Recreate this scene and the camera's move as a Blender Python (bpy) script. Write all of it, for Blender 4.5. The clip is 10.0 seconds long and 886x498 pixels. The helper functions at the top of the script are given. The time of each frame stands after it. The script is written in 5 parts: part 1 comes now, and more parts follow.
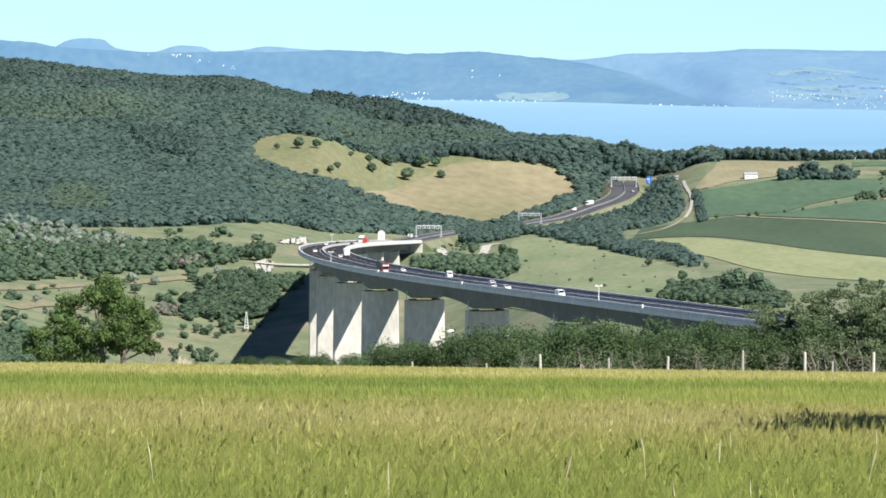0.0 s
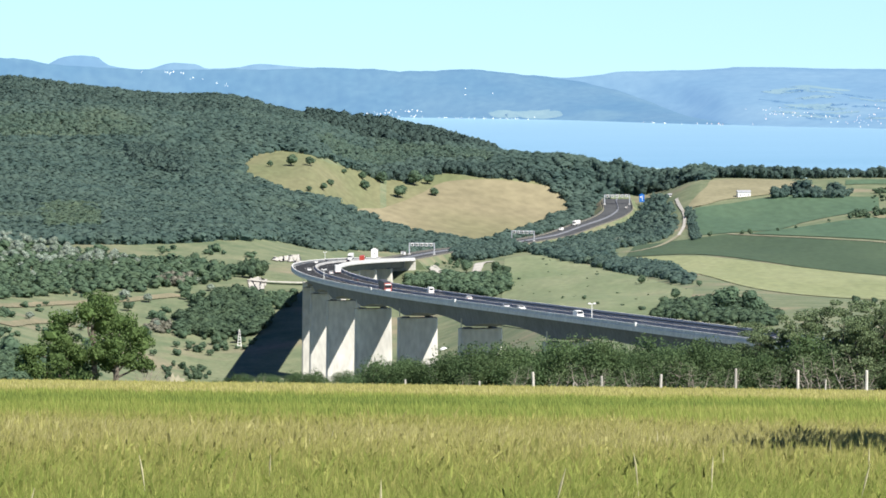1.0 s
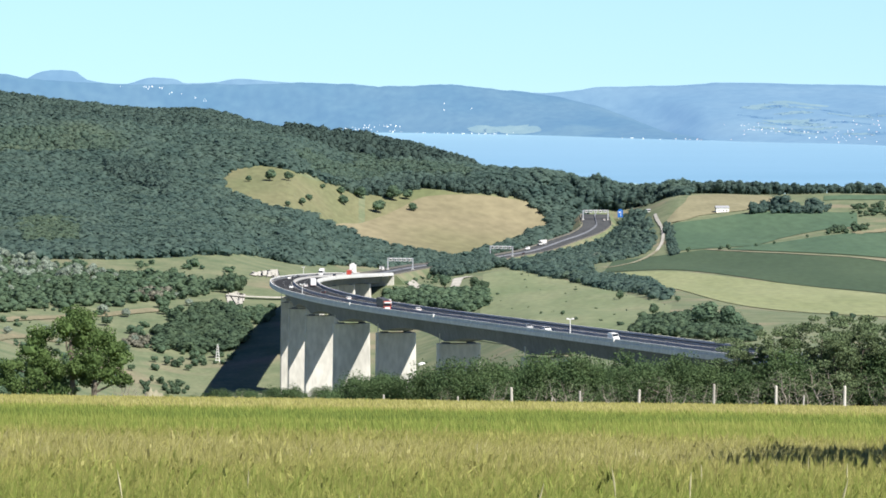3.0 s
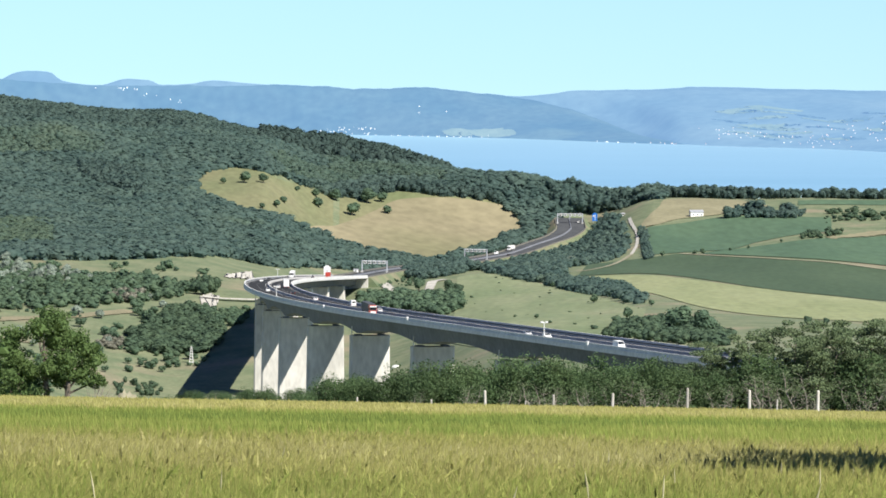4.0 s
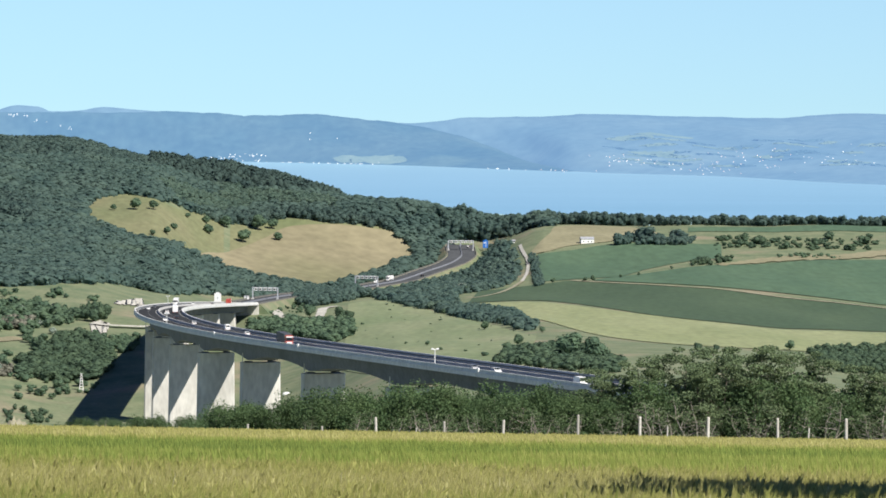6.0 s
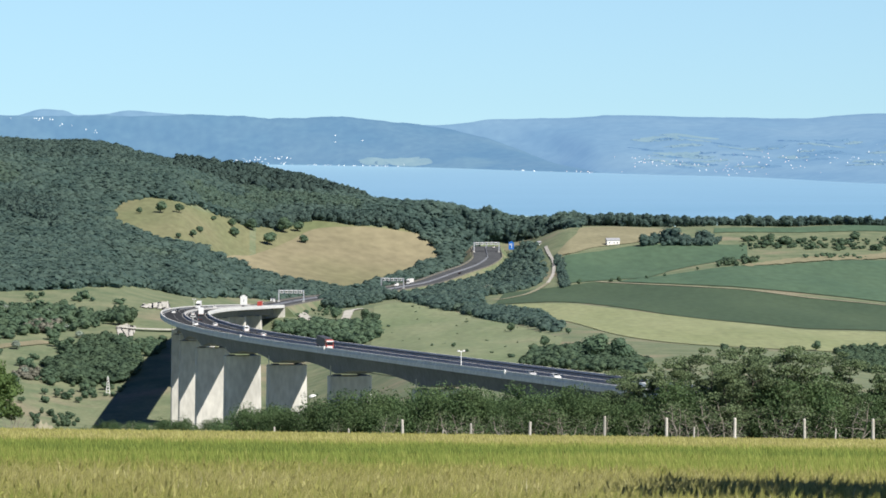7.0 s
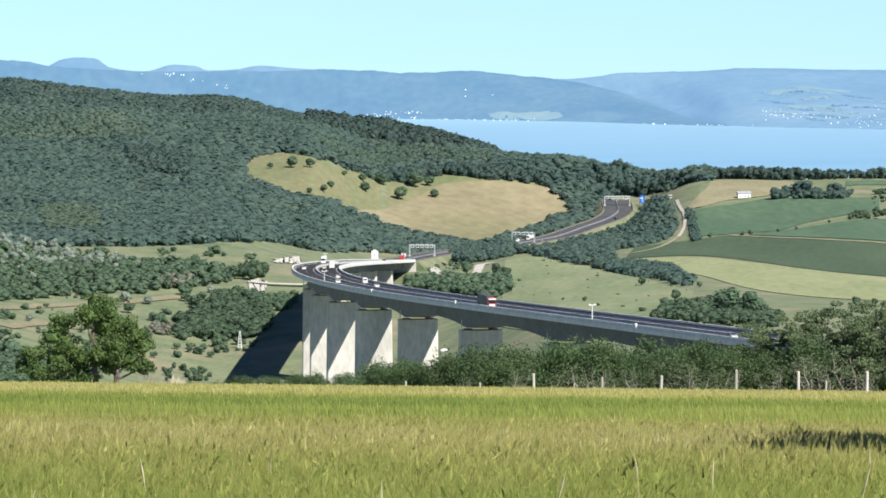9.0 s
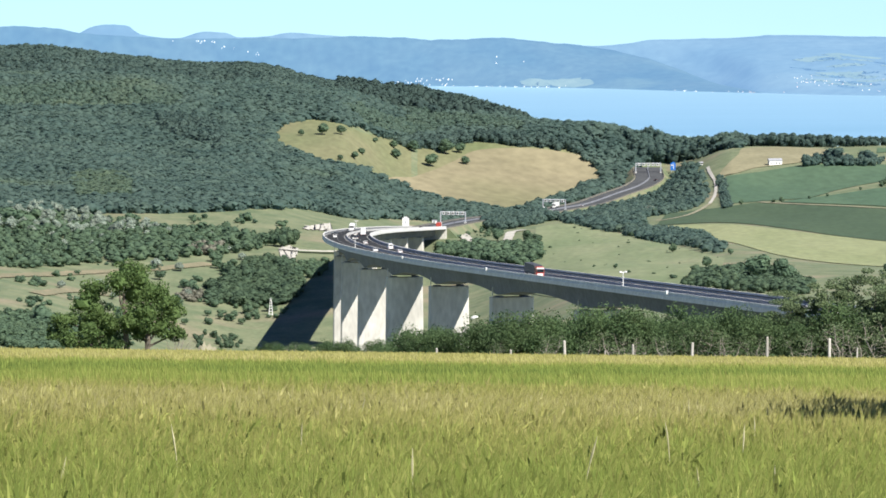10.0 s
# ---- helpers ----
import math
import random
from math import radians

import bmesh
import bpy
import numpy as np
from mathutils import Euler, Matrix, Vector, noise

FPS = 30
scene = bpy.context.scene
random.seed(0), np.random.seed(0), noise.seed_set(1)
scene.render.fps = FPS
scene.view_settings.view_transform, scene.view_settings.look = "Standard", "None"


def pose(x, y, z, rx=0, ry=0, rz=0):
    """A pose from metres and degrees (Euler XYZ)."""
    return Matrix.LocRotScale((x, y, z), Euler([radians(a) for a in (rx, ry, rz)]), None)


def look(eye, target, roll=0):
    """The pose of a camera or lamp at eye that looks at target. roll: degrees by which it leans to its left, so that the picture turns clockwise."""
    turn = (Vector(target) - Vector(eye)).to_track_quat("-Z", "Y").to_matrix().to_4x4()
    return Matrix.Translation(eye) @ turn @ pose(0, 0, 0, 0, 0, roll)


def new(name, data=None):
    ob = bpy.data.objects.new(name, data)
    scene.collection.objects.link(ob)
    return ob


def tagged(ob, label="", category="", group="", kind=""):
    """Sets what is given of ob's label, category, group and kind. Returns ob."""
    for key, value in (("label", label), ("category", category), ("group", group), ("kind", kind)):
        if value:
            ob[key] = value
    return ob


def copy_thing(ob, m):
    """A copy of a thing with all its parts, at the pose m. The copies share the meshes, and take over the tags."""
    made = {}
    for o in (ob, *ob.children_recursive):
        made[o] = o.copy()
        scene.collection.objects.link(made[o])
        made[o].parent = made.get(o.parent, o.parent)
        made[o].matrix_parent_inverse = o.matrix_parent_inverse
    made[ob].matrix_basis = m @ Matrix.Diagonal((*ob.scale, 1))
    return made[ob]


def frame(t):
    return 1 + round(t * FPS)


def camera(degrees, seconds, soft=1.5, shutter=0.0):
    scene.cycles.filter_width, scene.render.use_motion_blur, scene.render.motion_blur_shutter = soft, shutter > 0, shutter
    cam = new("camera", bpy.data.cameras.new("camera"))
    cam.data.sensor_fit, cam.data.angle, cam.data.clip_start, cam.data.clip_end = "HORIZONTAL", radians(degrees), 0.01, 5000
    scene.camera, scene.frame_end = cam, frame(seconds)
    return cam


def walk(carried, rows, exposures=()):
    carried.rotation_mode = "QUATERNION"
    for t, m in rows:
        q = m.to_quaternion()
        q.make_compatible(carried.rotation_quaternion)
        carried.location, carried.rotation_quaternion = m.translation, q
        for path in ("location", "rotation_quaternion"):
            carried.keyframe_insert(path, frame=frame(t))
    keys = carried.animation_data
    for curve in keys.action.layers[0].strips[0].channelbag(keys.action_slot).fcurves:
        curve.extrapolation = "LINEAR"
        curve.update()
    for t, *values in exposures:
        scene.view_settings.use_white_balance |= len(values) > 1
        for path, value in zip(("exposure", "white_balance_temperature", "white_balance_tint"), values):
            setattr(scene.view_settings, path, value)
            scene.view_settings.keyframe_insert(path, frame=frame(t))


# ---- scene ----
# The camera stands at the top of a barley field and pans over the valley.
EYE = 1.576
cam = camera(13.0, 10.0, soft=1.7)
PAN = [
    (0.0, 86.399, 0.024, 0.000),
    (0.5, 86.546, -0.080, -0.110),
    (1.0, 86.659, -0.040, -0.098),
    (1.5, 86.776, -0.074, -0.146),
    (2.0, 86.886, -0.125, -0.349),
    (2.5, 86.884, -0.072, -0.400),
    (2.7, 86.882, -0.090, -0.404),
    (3.8, 86.890, -0.380, -0.590),
    (4.0, 86.926, -0.434, -0.773),
    (4.5, 86.995, -0.442, -1.322),
    (5.0, 87.115, -0.477, -1.931),
    (5.5, 87.221, -0.554, -2.273),
    (5.7, 87.280, -0.545, -2.380),
    (6.8, 87.365, -0.310, -2.190),
    (7.0, 87.361, -0.252, -2.012),
    (7.5, 87.239, -0.040, -1.230),
    (8.0, 87.092, 0.080, -0.726),
    (8.5, 86.908, 0.182, -0.414),
    (9.0, 86.681, 0.038, -0.098),
    (9.5, 86.415, 0.050, 0.140),
    (10.0, 86.196, 0.051, 0.357),
]
# the clip's camera darkens a little as it takes in more sky
STOPS = [(0.0, 0.82), (1.5, 0.80), (2.5, 0.74), (4.0, 0.72), (5.0, 0.66), (5.5, 0.60), (7.0, 0.50), (7.5, 0.50), (8.0, 0.58), (9.0, 0.74), (10.0, 0.80)]
walk(cam, [(t, pose(0, 0, EYE, tilt, lean, turn)) for t, tilt, lean, turn in PAN], STOPS)

# ---- light ----
SUN_WAY = Vector((0.455, -0.56, 0.77)).normalized()
world = bpy.data.worlds.new("sky")
scene.world = world
world.use_nodes = True
wt = world.node_tree
sky = wt.nodes.new("ShaderNodeTexSky")
sky.sky_type = "NISHITA"
sky.sun_disc = False
sky.sun_elevation = math.asin(SUN_WAY.z)
sky.sun_rotation = math.atan2(SUN_WAY.x, SUN_WAY.y)
sky.altitude = 250
sky.air_density, sky.dust_density, sky.ozone_density = 1.0, 0.3, 2.0
wt.nodes["Background"].inputs["Strength"].default_value = 0.052
# the haze of the day lifts the pale blue of the sky down to the skyline
tc, lift = wt.nodes.new("ShaderNodeTexCoord"), wt.nodes.new("ShaderNodeVectorMath")
lift.operation = "ADD"
lift.inputs[1].default_value = (0, 0, 0.07)
wt.links.new(tc.outputs["Generated"], lift.inputs[0])
wt.links.new(lift.outputs[0], sky.inputs["Vector"])
tint = wt.nodes.new("ShaderNodeMix")
tint.data_type, tint.blend_type = "RGBA", "MULTIPLY"
tint.inputs[0].default_value = 1.0
tint.inputs[7].default_value = (0.80, 1.18, 1.48, 1)
soften = wt.nodes.new("ShaderNodeHueSaturation")
soften.inputs["Saturation"].default_value = 0.68
wt.links.new(sky.outputs["Color"], soften.inputs["Color"])
wt.links.new(soften.outputs["Color"], tint.inputs[6])
# haze: the sky pales and brightens towards the horizon
high, haze, glow = wt.nodes.new("ShaderNodeSeparateXYZ"), wt.nodes.new("ShaderNodeMapRange"), wt.nodes.new("ShaderNodeMix")
haze.interpolation_type = "SMOOTHSTEP"
haze.inputs["From Min"].default_value, haze.inputs["From Max"].default_value = 0.04, 0.24
air = wt.nodes.new("ShaderNodeMix")
air.data_type = "RGBA"
air.inputs[6].default_value, air.inputs[7].default_value = (1.42, 1.31, 1.23, 1), (0.29, 0.385, 0.64, 1)
glow.data_type, glow.blend_type = "RGBA", "MULTIPLY"
glow.inputs[0].default_value = 1.0
wt.links.new(tc.outputs["Generated"], high.inputs[0])
wt.links.new(high.outputs["Z"], haze.inputs["Value"])
wt.links.new(tint.outputs[2], glow.inputs[6])
wt.links.new(haze.outputs["Result"], air.inputs[0])
wt.links.new(air.outputs[2], glow.inputs[7])
wt.links.new(glow.outputs[2], wt.nodes["Background"].inputs["Color"])
sun = new("sun", bpy.data.lights.new("sun", "SUN"))
sun.data.energy, sun.data.angle, sun.data.color = 5.0, radians(0.5), (1.0, 0.95, 0.86)
sun.matrix_world = look((0, 0, 0), -SUN_WAY)
# ---- the lie of the land: height over distance along eight lines of sight ----
SLOPES = [
    ("west_slope", -0.1285, [(258, -23.9), (420, -43.1), (1000, -99.0), (1500, -137.3), (1900, -150.8), (2250, -149.5), (2500, -142.7), (3000, -111.8), (3500, -52.4), (3900, -90.2), (5000, -181.5)]),
    ("forest_slope", -0.0558, [(258, -23.9), (420, -43.7), (1000, -109.2), (1500, -166.7), (1800, -182.6), (2000, -182.1), (2100, -176.0), (2200, -166.0), (2300, -156.2), (2500, -145.2), (3000, -122.2), (3500, -71.8), (3900, -118.6), (5000, -196.1)]),
    ("valley", -0.0326, [(258, -23.9), (420, -45.5), (1000, -113.5), (1500, -164.5), (1868, -180.9), (2000, -179.8), (2100, -171.5), (2300, -158.9), (2500, -152.5), (2650, -151.3), (3500, -85.5), (3900, -135.6), (5000, -203.3)]),
    ("abutment_slope", -0.0137, [(258, -23.9), (420, -45.5), (1000, -113.5), (1500, -161.7), (1900, -178.5), (2300, -172.9), (2480, -171.4), (2560, -172.2), (2605, -169.5), (2640, -161.9), (2700, -161.7), (2800, -164.0), (3000, -164.1), (3300, -131.3), (3540, -95.8), (3900, -158.3), (5000, -203.3)]),
    ("meadow_slope", -0.0064, [(258, -23.9), (420, -45.5), (1000, -113.5), (1500, -160.2), (1900, -175.7), (2300, -172.9), (2500, -167.0), (2620, -165.6), (2800, -168.1), (3000, -170.2), (3300, -134.6), (3550, -101.8), (3900, -163.9), (5000, -203.3)]),
    ("road_spur", 0.0314, [(258, -23.9), (420, -44.3), (1000, -107.7), (1300, -125.4), (1700, -138.5), (2100, -148.6), (2500, -159.0), (2800, -162.8), (2980, -173.0), (3150, -170.5), (3280, -159.1), (3400, -118.0), (3500, -127.6), (3600, -156.4), (5000, -203.3)]),
    ("road_cut", 0.0474, [(258, -23.9), (420, -43.7), (1000, -103.3), (1300, -119.7), (1700, -133.6), (2100, -145.5), (2500, -155.4), (2800, -160.0), (3000, -168.0), (3120, -168.0), (3215, -165.7), (3290, -158.1), (3330, -151.8), (3395, -126.7), (3500, -146.9), (5000, -203.3)]),
    ("field_slope", 0.0677, [(258, -23.9), (420, -43.1), (1000, -99.0), (1300, -114.0), (1700, -128.6), (2100, -141.9), (2500, -151.7), (2800, -154.7), (3000, -149.7), (3150, -137.6), (3260, -130.1), (3340, -134.3), (3450, -159.9), (5000, -203.3)]),
    ("east_slope", 0.1113, [(258, -23.9), (420, -42.5), (1000, -96.1), (1300, -112.2), (1700, -127.4), (2100, -143.1), (2500, -151.7), (2800, -147.8), (3000, -142.3), (3150, -134.4), (3260, -128.7), (3340, -133.4), (3450, -159.9), (5000, -203.3)]),
    ("far_east_slope", 0.1622, [(258, -23.9), (420, -42.5), (1000, -96.1), (1300, -112.2), (1700, -134.8), (2100, -148.6), (2500, -155.4), (2800, -149.8), (3000, -143.2), (3150, -134.4), (3260, -128.7), (3340, -133.4), (3450, -159.9), (5000, -203.3)]),
]
FIELD_END = 256.0


def pchip(xs, ys, x):
    """A smooth curve through the knots that does not overshoot."""
    xs, ys = np.asarray(xs, float), np.asarray(ys, float)
    h, d = np.diff(xs), np.diff(ys) / np.diff(xs)
    m = np.zeros(len(xs))
    m[0], m[-1] = d[0], d[-1]
    for i in range(1, len(xs) - 1):
        if d[i - 1] * d[i] > 0:
            a, b = 2 * h[i] + h[i - 1], h[i] + 2 * h[i - 1]
            m[i] = (a + b) / (a / d[i - 1] + b / d[i])
    x = np.clip(x, xs[0], xs[-1])
    i = np.clip(np.searchsorted(xs, x) - 1, 0, len(xs) - 2)
    t = (x - xs[i]) / h[i]
    return (ys[i] * (1 + 2 * t) * (1 - t) ** 2 + h[i] * m[i] * t * (1 - t) ** 2
            + ys[i + 1] * t * t * (3 - 2 * t) + h[i] * m[i + 1] * t * t * (t - 1))


def ground(x, y):
    """Height of the ground at plan places x, y (arrays)."""
    x, y = np.broadcast_arrays(np.asarray(x, float), np.asarray(y, float))
    u = x / np.maximum(y, 200.0)
    us = np.array([s[1] for s in SLOPES])
    zs = np.array([pchip([k[0] for k in s[2]], [k[1] for k in s[2]], y) for s in SLOPES])
    u = np.clip(u, us[0], us[-1])
    i = np.clip(np.searchsorted(us, u) - 1, 0, len(us) - 2)
    t = (u - us[i]) / (us[i + 1] - us[i])
    t = 0.5 * t + 0.5 * t * t * (3 - 2 * t)
    z = np.take_along_axis(zs, i[None], 0)[0] * (1 - t) + np.take_along_axis(zs, i[None] + 1, 0)[0] * t
    swell = np.clip((y - 400) / 600, 0, 1)
    z = z + swell * (1.2 * np.sin(x * 0.021 + y * 0.006) * np.sin(y * 0.013 + 1.0) + 0.5 * np.sin(x * 0.063 + y * 0.011))
    # folds in the wooded hillside
    fold = np.clip((y - 2560) / 200, 0, 1) * np.clip((60 - x) / 120, 0, 1)
    z = z + fold * 3.2 * np.sin(y * 0.021 + x * 0.016) * np.sin(x * 0.019 - y * 0.006 + 1.2)
    near = -0.0907 * np.maximum(y, 0) - 0.02 * np.minimum(y, 0) - 0.012 * x
    w = np.clip((y - FIELD_END) / 60, 0, 1)
    return near * (1 - w) + z * w


# ---- materials ----
def material(name, dark, light, size, rough=0.9, bump=0.0, fine=8.0, warm=None, patch=0.0, metal=0.0, island=0.0, thing=0.0, sheen=0.3, stretch=(1, 1, 1)):
    """Two colours mixed by noise of the given size in metres, a finer grain on it, larger stains of a third colour,
    and a change of brightness from piece to piece."""
    m = bpy.data.materials.new(name)
    m.use_nodes = True
    t = m.node_tree
    n, l = t.nodes, t.links
    b = n["Principled BSDF"]
    b.inputs["Roughness"].default_value, b.inputs["Metallic"].default_value = rough, metal
    b.inputs["Specular IOR Level"].default_value = sheen
    geo = n.new("ShaderNodeNewGeometry")
    scale = n.new("ShaderNodeMapping")
    scale.inputs["Scale"].default_value = stretch
    l.new(geo.outputs["Position"], scale.inputs["Vector"])

    def grain(period, detail):
        g = n.new("ShaderNodeTexNoise")
        g.inputs["Scale"].default_value, g.inputs["Detail"].default_value = 1 / period, detail
        l.new(scale.outputs["Vector"], g.inputs["Vector"])
        return g

    def mix(kind, fac, a, c):
        x = n.new("ShaderNodeMix")
        x.data_type, x.blend_type = "RGBA", kind
        for sock, v in ((x.inputs[0], fac), (x.inputs[6], a), (x.inputs[7], c)):
            if isinstance(v, bpy.types.NodeSocket):
                l.new(v, sock)
            elif isinstance(v, tuple):
                sock.default_value = (*v, 1)
            else:
                sock.default_value = v
        return x.outputs[2]

    def ramp(src, lo, hi):
        r = n.new("ShaderNodeMapRange")
        r.inputs["From Min"].default_value, r.inputs["From Max"].default_value = lo, hi
        l.new(src, r.inputs["Value"])
        return r.outputs["Result"]

    big, small = grain(size, 4), grain(size / fine, 3)
    col = mix("MIX", ramp(big.outputs["Fac"], 0.3, 0.7), dark, light)
    if warm:
        stain = grain(size * 3.7, 3)
        col = mix("MIX", ramp(stain.outputs["Fac"], 0.62 - patch, 0.72 - patch * 0.6), col, warm)
    shade = ramp(small.outputs["Fac"], 0.1, 0.9)
    vary = n.new("ShaderNodeMapRange")
    l.new(shade, vary.inputs["Value"])
    vary.inputs["To Min"].default_value, vary.inputs["To Max"].default_value = 0.72, 1.28
    col = mix("MULTIPLY", 1.0, col, vary.outputs["Result"])
    for source, amount in ((geo.outputs["Random Per Island"], island), (None, thing)):
        if amount:
            if source is None:
                source = n.new("ShaderNodeObjectInfo").outputs["Random"]
            v = n.new("ShaderNodeMapRange")
            l.new(source, v.inputs["Value"])
            v.inputs["To Min"].default_value, v.inputs["To Max"].default_value = 1 - amount, 1 + amount
            col = mix("MULTIPLY", 1.0, col, v.outputs["Result"])
    l.new(col, b.inputs["Base Color"])
    if bump:
        bp = n.new("ShaderNodeBump")
        bp.inputs["Strength"].default_value, bp.inputs["Distance"].default_value = 0.6, bump
        l.new(small.outputs["Fac"], bp.inputs["Height"])
        l.new(bp.outputs["Normal"], b.inputs["Normal"])
    return m


def leafy(name, dark, light, size=6.0, warm=None, island=0.35, thing=0.0, clear=0.25):
    """Foliage: light shines a little through the leaves."""
    m = material(name, dark, light, size, rough=0.75, island=island, thing=thing, warm=warm, patch=0.0, sheen=0.15)
    t = m.node_tree
    b, out = t.nodes["Principled BSDF"], t.nodes["Material Output"]
    tr, add = t.nodes.new("ShaderNodeBsdfTranslucent"), t.nodes.new("ShaderNodeMixShader")
    add.inputs[0].default_value = clear
    t.links.new(b.inputs["Base Color"].links[0].from_socket, tr.inputs["Color"])
    t.links.new(b.outputs[0], add.inputs[1])
    t.links.new(tr.outputs[0], add.inputs[2])
    t.links.new(add.outputs[0], out.inputs["Surface"])
    return m


def hazed(name, dark, light, size, glow, strength, warm=None):
    """Land far off across the water; its blue haze is painted on as emission."""
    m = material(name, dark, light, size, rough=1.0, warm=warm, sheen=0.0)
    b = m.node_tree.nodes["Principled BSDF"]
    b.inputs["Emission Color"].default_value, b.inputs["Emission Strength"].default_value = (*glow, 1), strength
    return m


GRASS = material("dry_grass", (0.104, 0.142, 0.076), (0.190, 0.206, 0.120), 17, warm=(0.228, 0.205, 0.136), patch=0.06, fine=7)
MEADOW = material("meadow_grass", (0.132, 0.155, 0.072), (0.182, 0.178, 0.096), 60, warm=(0.212, 0.182, 0.110), patch=0.11, fine=12, stretch=(1, 0.35, 1))
HAY = material("mown_hay", (0.190, 0.172, 0.102), (0.238, 0.210, 0.130), 70, warm=(0.172, 0.172, 0.090), patch=0.07, fine=14, stretch=(0.5, 0.3, 1))
PASTURE = material("pasture_grass", (0.146, 0.188, 0.096), (0.212, 0.236, 0.134), 38, warm=(0.246, 0.230, 0.146), patch=0.09, fine=9, stretch=(1, 0.3, 1))
PALE_CROP = material("ripening_crop", (0.202, 0.230, 0.112), (0.256, 0.274, 0.146), 55, fine=12, stretch=(1, 0.3, 1))
GREEN_CROP = material("green_crop", (0.062, 0.112, 0.066), (0.082, 0.136, 0.078), 70, fine=12, stretch=(1, 0.3, 1))
DARK_CROP = material("dark_green_crop", (0.048, 0.080, 0.044), (0.064, 0.098, 0.052), 60, fine=14, stretch=(1, 0.3, 1))
STUBBLE = material("pale_stubble", (0.205, 0.192, 0.115), (0.252, 0.235, 0.145), 40, fine=10)
GRAVEL = material("white_gravel", (0.36, 0.345, 0.30), (0.52, 0.50, 0.45), 5, bump=0.1)
EARTH = material("bare_earth", (0.165, 0.165, 0.10), (0.245, 0.212, 0.138), 9)
TRACK = material("dirt_track", (0.235, 0.222, 0.150), (0.295, 0.278, 0.195), 8)
# forest leaf colours are lightened and blued, with some haze painted in
WOOD_LEAF = leafy("woodland_leaves", (0.104, 0.172, 0.154), (0.156, 0.230, 0.192), 34, warm=(0.174, 0.244, 0.178), island=0.06, clear=0.6)
YOUNG_LEAF = leafy("young_wood_leaves", (0.124, 0.196, 0.156), (0.172, 0.246, 0.186), 30, warm=(0.20, 0.262, 0.18), island=0.06, clear=0.6)
LIME_LEAF = leafy("lime_leaves", (0.132, 0.202, 0.150), (0.182, 0.252, 0.172), 12, island=0.08, clear=0.6)
OLD_LEAF = leafy("old_wood_leaves", (0.072, 0.120, 0.108), (0.114, 0.170, 0.144), 22, island=0.08, clear=0.5)
PINE_LEAF = leafy("dark_wood_leaves", (0.046, 0.078, 0.072), (0.066, 0.102, 0.086), 30, island=0.1, clear=0.35)
BUSH_LEAF = leafy("bush_leaves", (0.086, 0.142, 0.094), (0.122, 0.182, 0.108), 12, island=0.12, thing=0.2, clear=0.4)
THORN_LEAF = leafy("thorn_leaves", (0.16, 0.165, 0.13), (0.22, 0.215, 0.17), 6, island=0.25)
SILVER_LEAF = leafy("silver_leaves", (0.19, 0.24, 0.195), (0.285, 0.335, 0.275), 8, island=0.3, thing=0.15)
HEDGE_LEAF = leafy("hedge_leaves", (0.086, 0.146, 0.066), (0.126, 0.188, 0.084), 2.5, island=0.07, thing=0.14, clear=0.45)
TREE_LEAF = leafy("tree_leaves", (0.098, 0.162, 0.056), (0.144, 0.214, 0.076), 1.6, island=0.15, clear=0.4)
PALE_LEAF = leafy("pale_tree_leaves", (0.116, 0.166, 0.086), (0.168, 0.220, 0.114), 1.6, island=0.18, clear=0.3)
BARK = material("bark", (0.10, 0.085, 0.065), (0.19, 0.165, 0.135), 0.3, bump=0.01)
DEAD_WOOD = material("dead_wood", (0.22, 0.20, 0.17), (0.34, 0.31, 0.26), 0.3, bump=0.01)
POST_WOOD = material("weathered_post", (0.40, 0.38, 0.335), (0.60, 0.575, 0.52), 0.25, bump=0.004, thing=0.2, stretch=(1, 1, 0.15))
CONCRETE = material("concrete", (0.44, 0.435, 0.42), (0.51, 0.505, 0.485), 9, rough=0.85, warm=(0.39, 0.385, 0.37), patch=0.02, fine=6, thing=0.04, stretch=(1, 1, 0.35))
PIER = material("pier_concrete", (0.52, 0.508, 0.465), (0.62, 0.605, 0.56), 9, rough=0.85, warm=(0.46, 0.448, 0.41), patch=0.02, fine=6, thing=0.04, stretch=(1, 1, 0.35))
# girder concrete darkened and blued: the shade below the deck is in its colour
GIRDER = material("shaded_girder_concrete", (0.146, 0.158, 0.182), (0.184, 0.196, 0.222), 14, rough=0.85, warm=(0.130, 0.14, 0.158), patch=0.02)
PARAPET = material("parapet_concrete", (0.60, 0.60, 0.59), (0.70, 0.70, 0.68), 7, rough=0.8, fine=5)
ASPHALT = material("asphalt", (0.034, 0.037, 0.042), (0.047, 0.050, 0.056), 6, rough=1.0, sheen=0.0)
# asphalt of the far road, its colour lightened to imitate haze
HAZED_ASPHALT = material("hazed_asphalt", (0.062, 0.066, 0.072), (0.085, 0.09, 0.096), 9, rough=1.0, sheen=0.0)
PAINT = material("road_paint", (0.34, 0.34, 0.33), (0.46, 0.46, 0.45), 2, rough=0.7)
RAIL = material("dull_rail", (0.13, 0.13, 0.125), (0.18, 0.18, 0.17), 2, rough=0.8, sheen=0.1)
STEEL = material("galvanised_steel", (0.50, 0.52, 0.54), (0.62, 0.64, 0.66), 2, rough=0.45, metal=0.4)
WHITE = material("white_paint", (0.72, 0.72, 0.70), (0.82, 0.82, 0.80), 1.5, rough=0.4, sheen=0.5)
RED = material("red_paint", (0.42, 0.06, 0.045), (0.50, 0.08, 0.055), 1.5, rough=0.35, sheen=0.5)
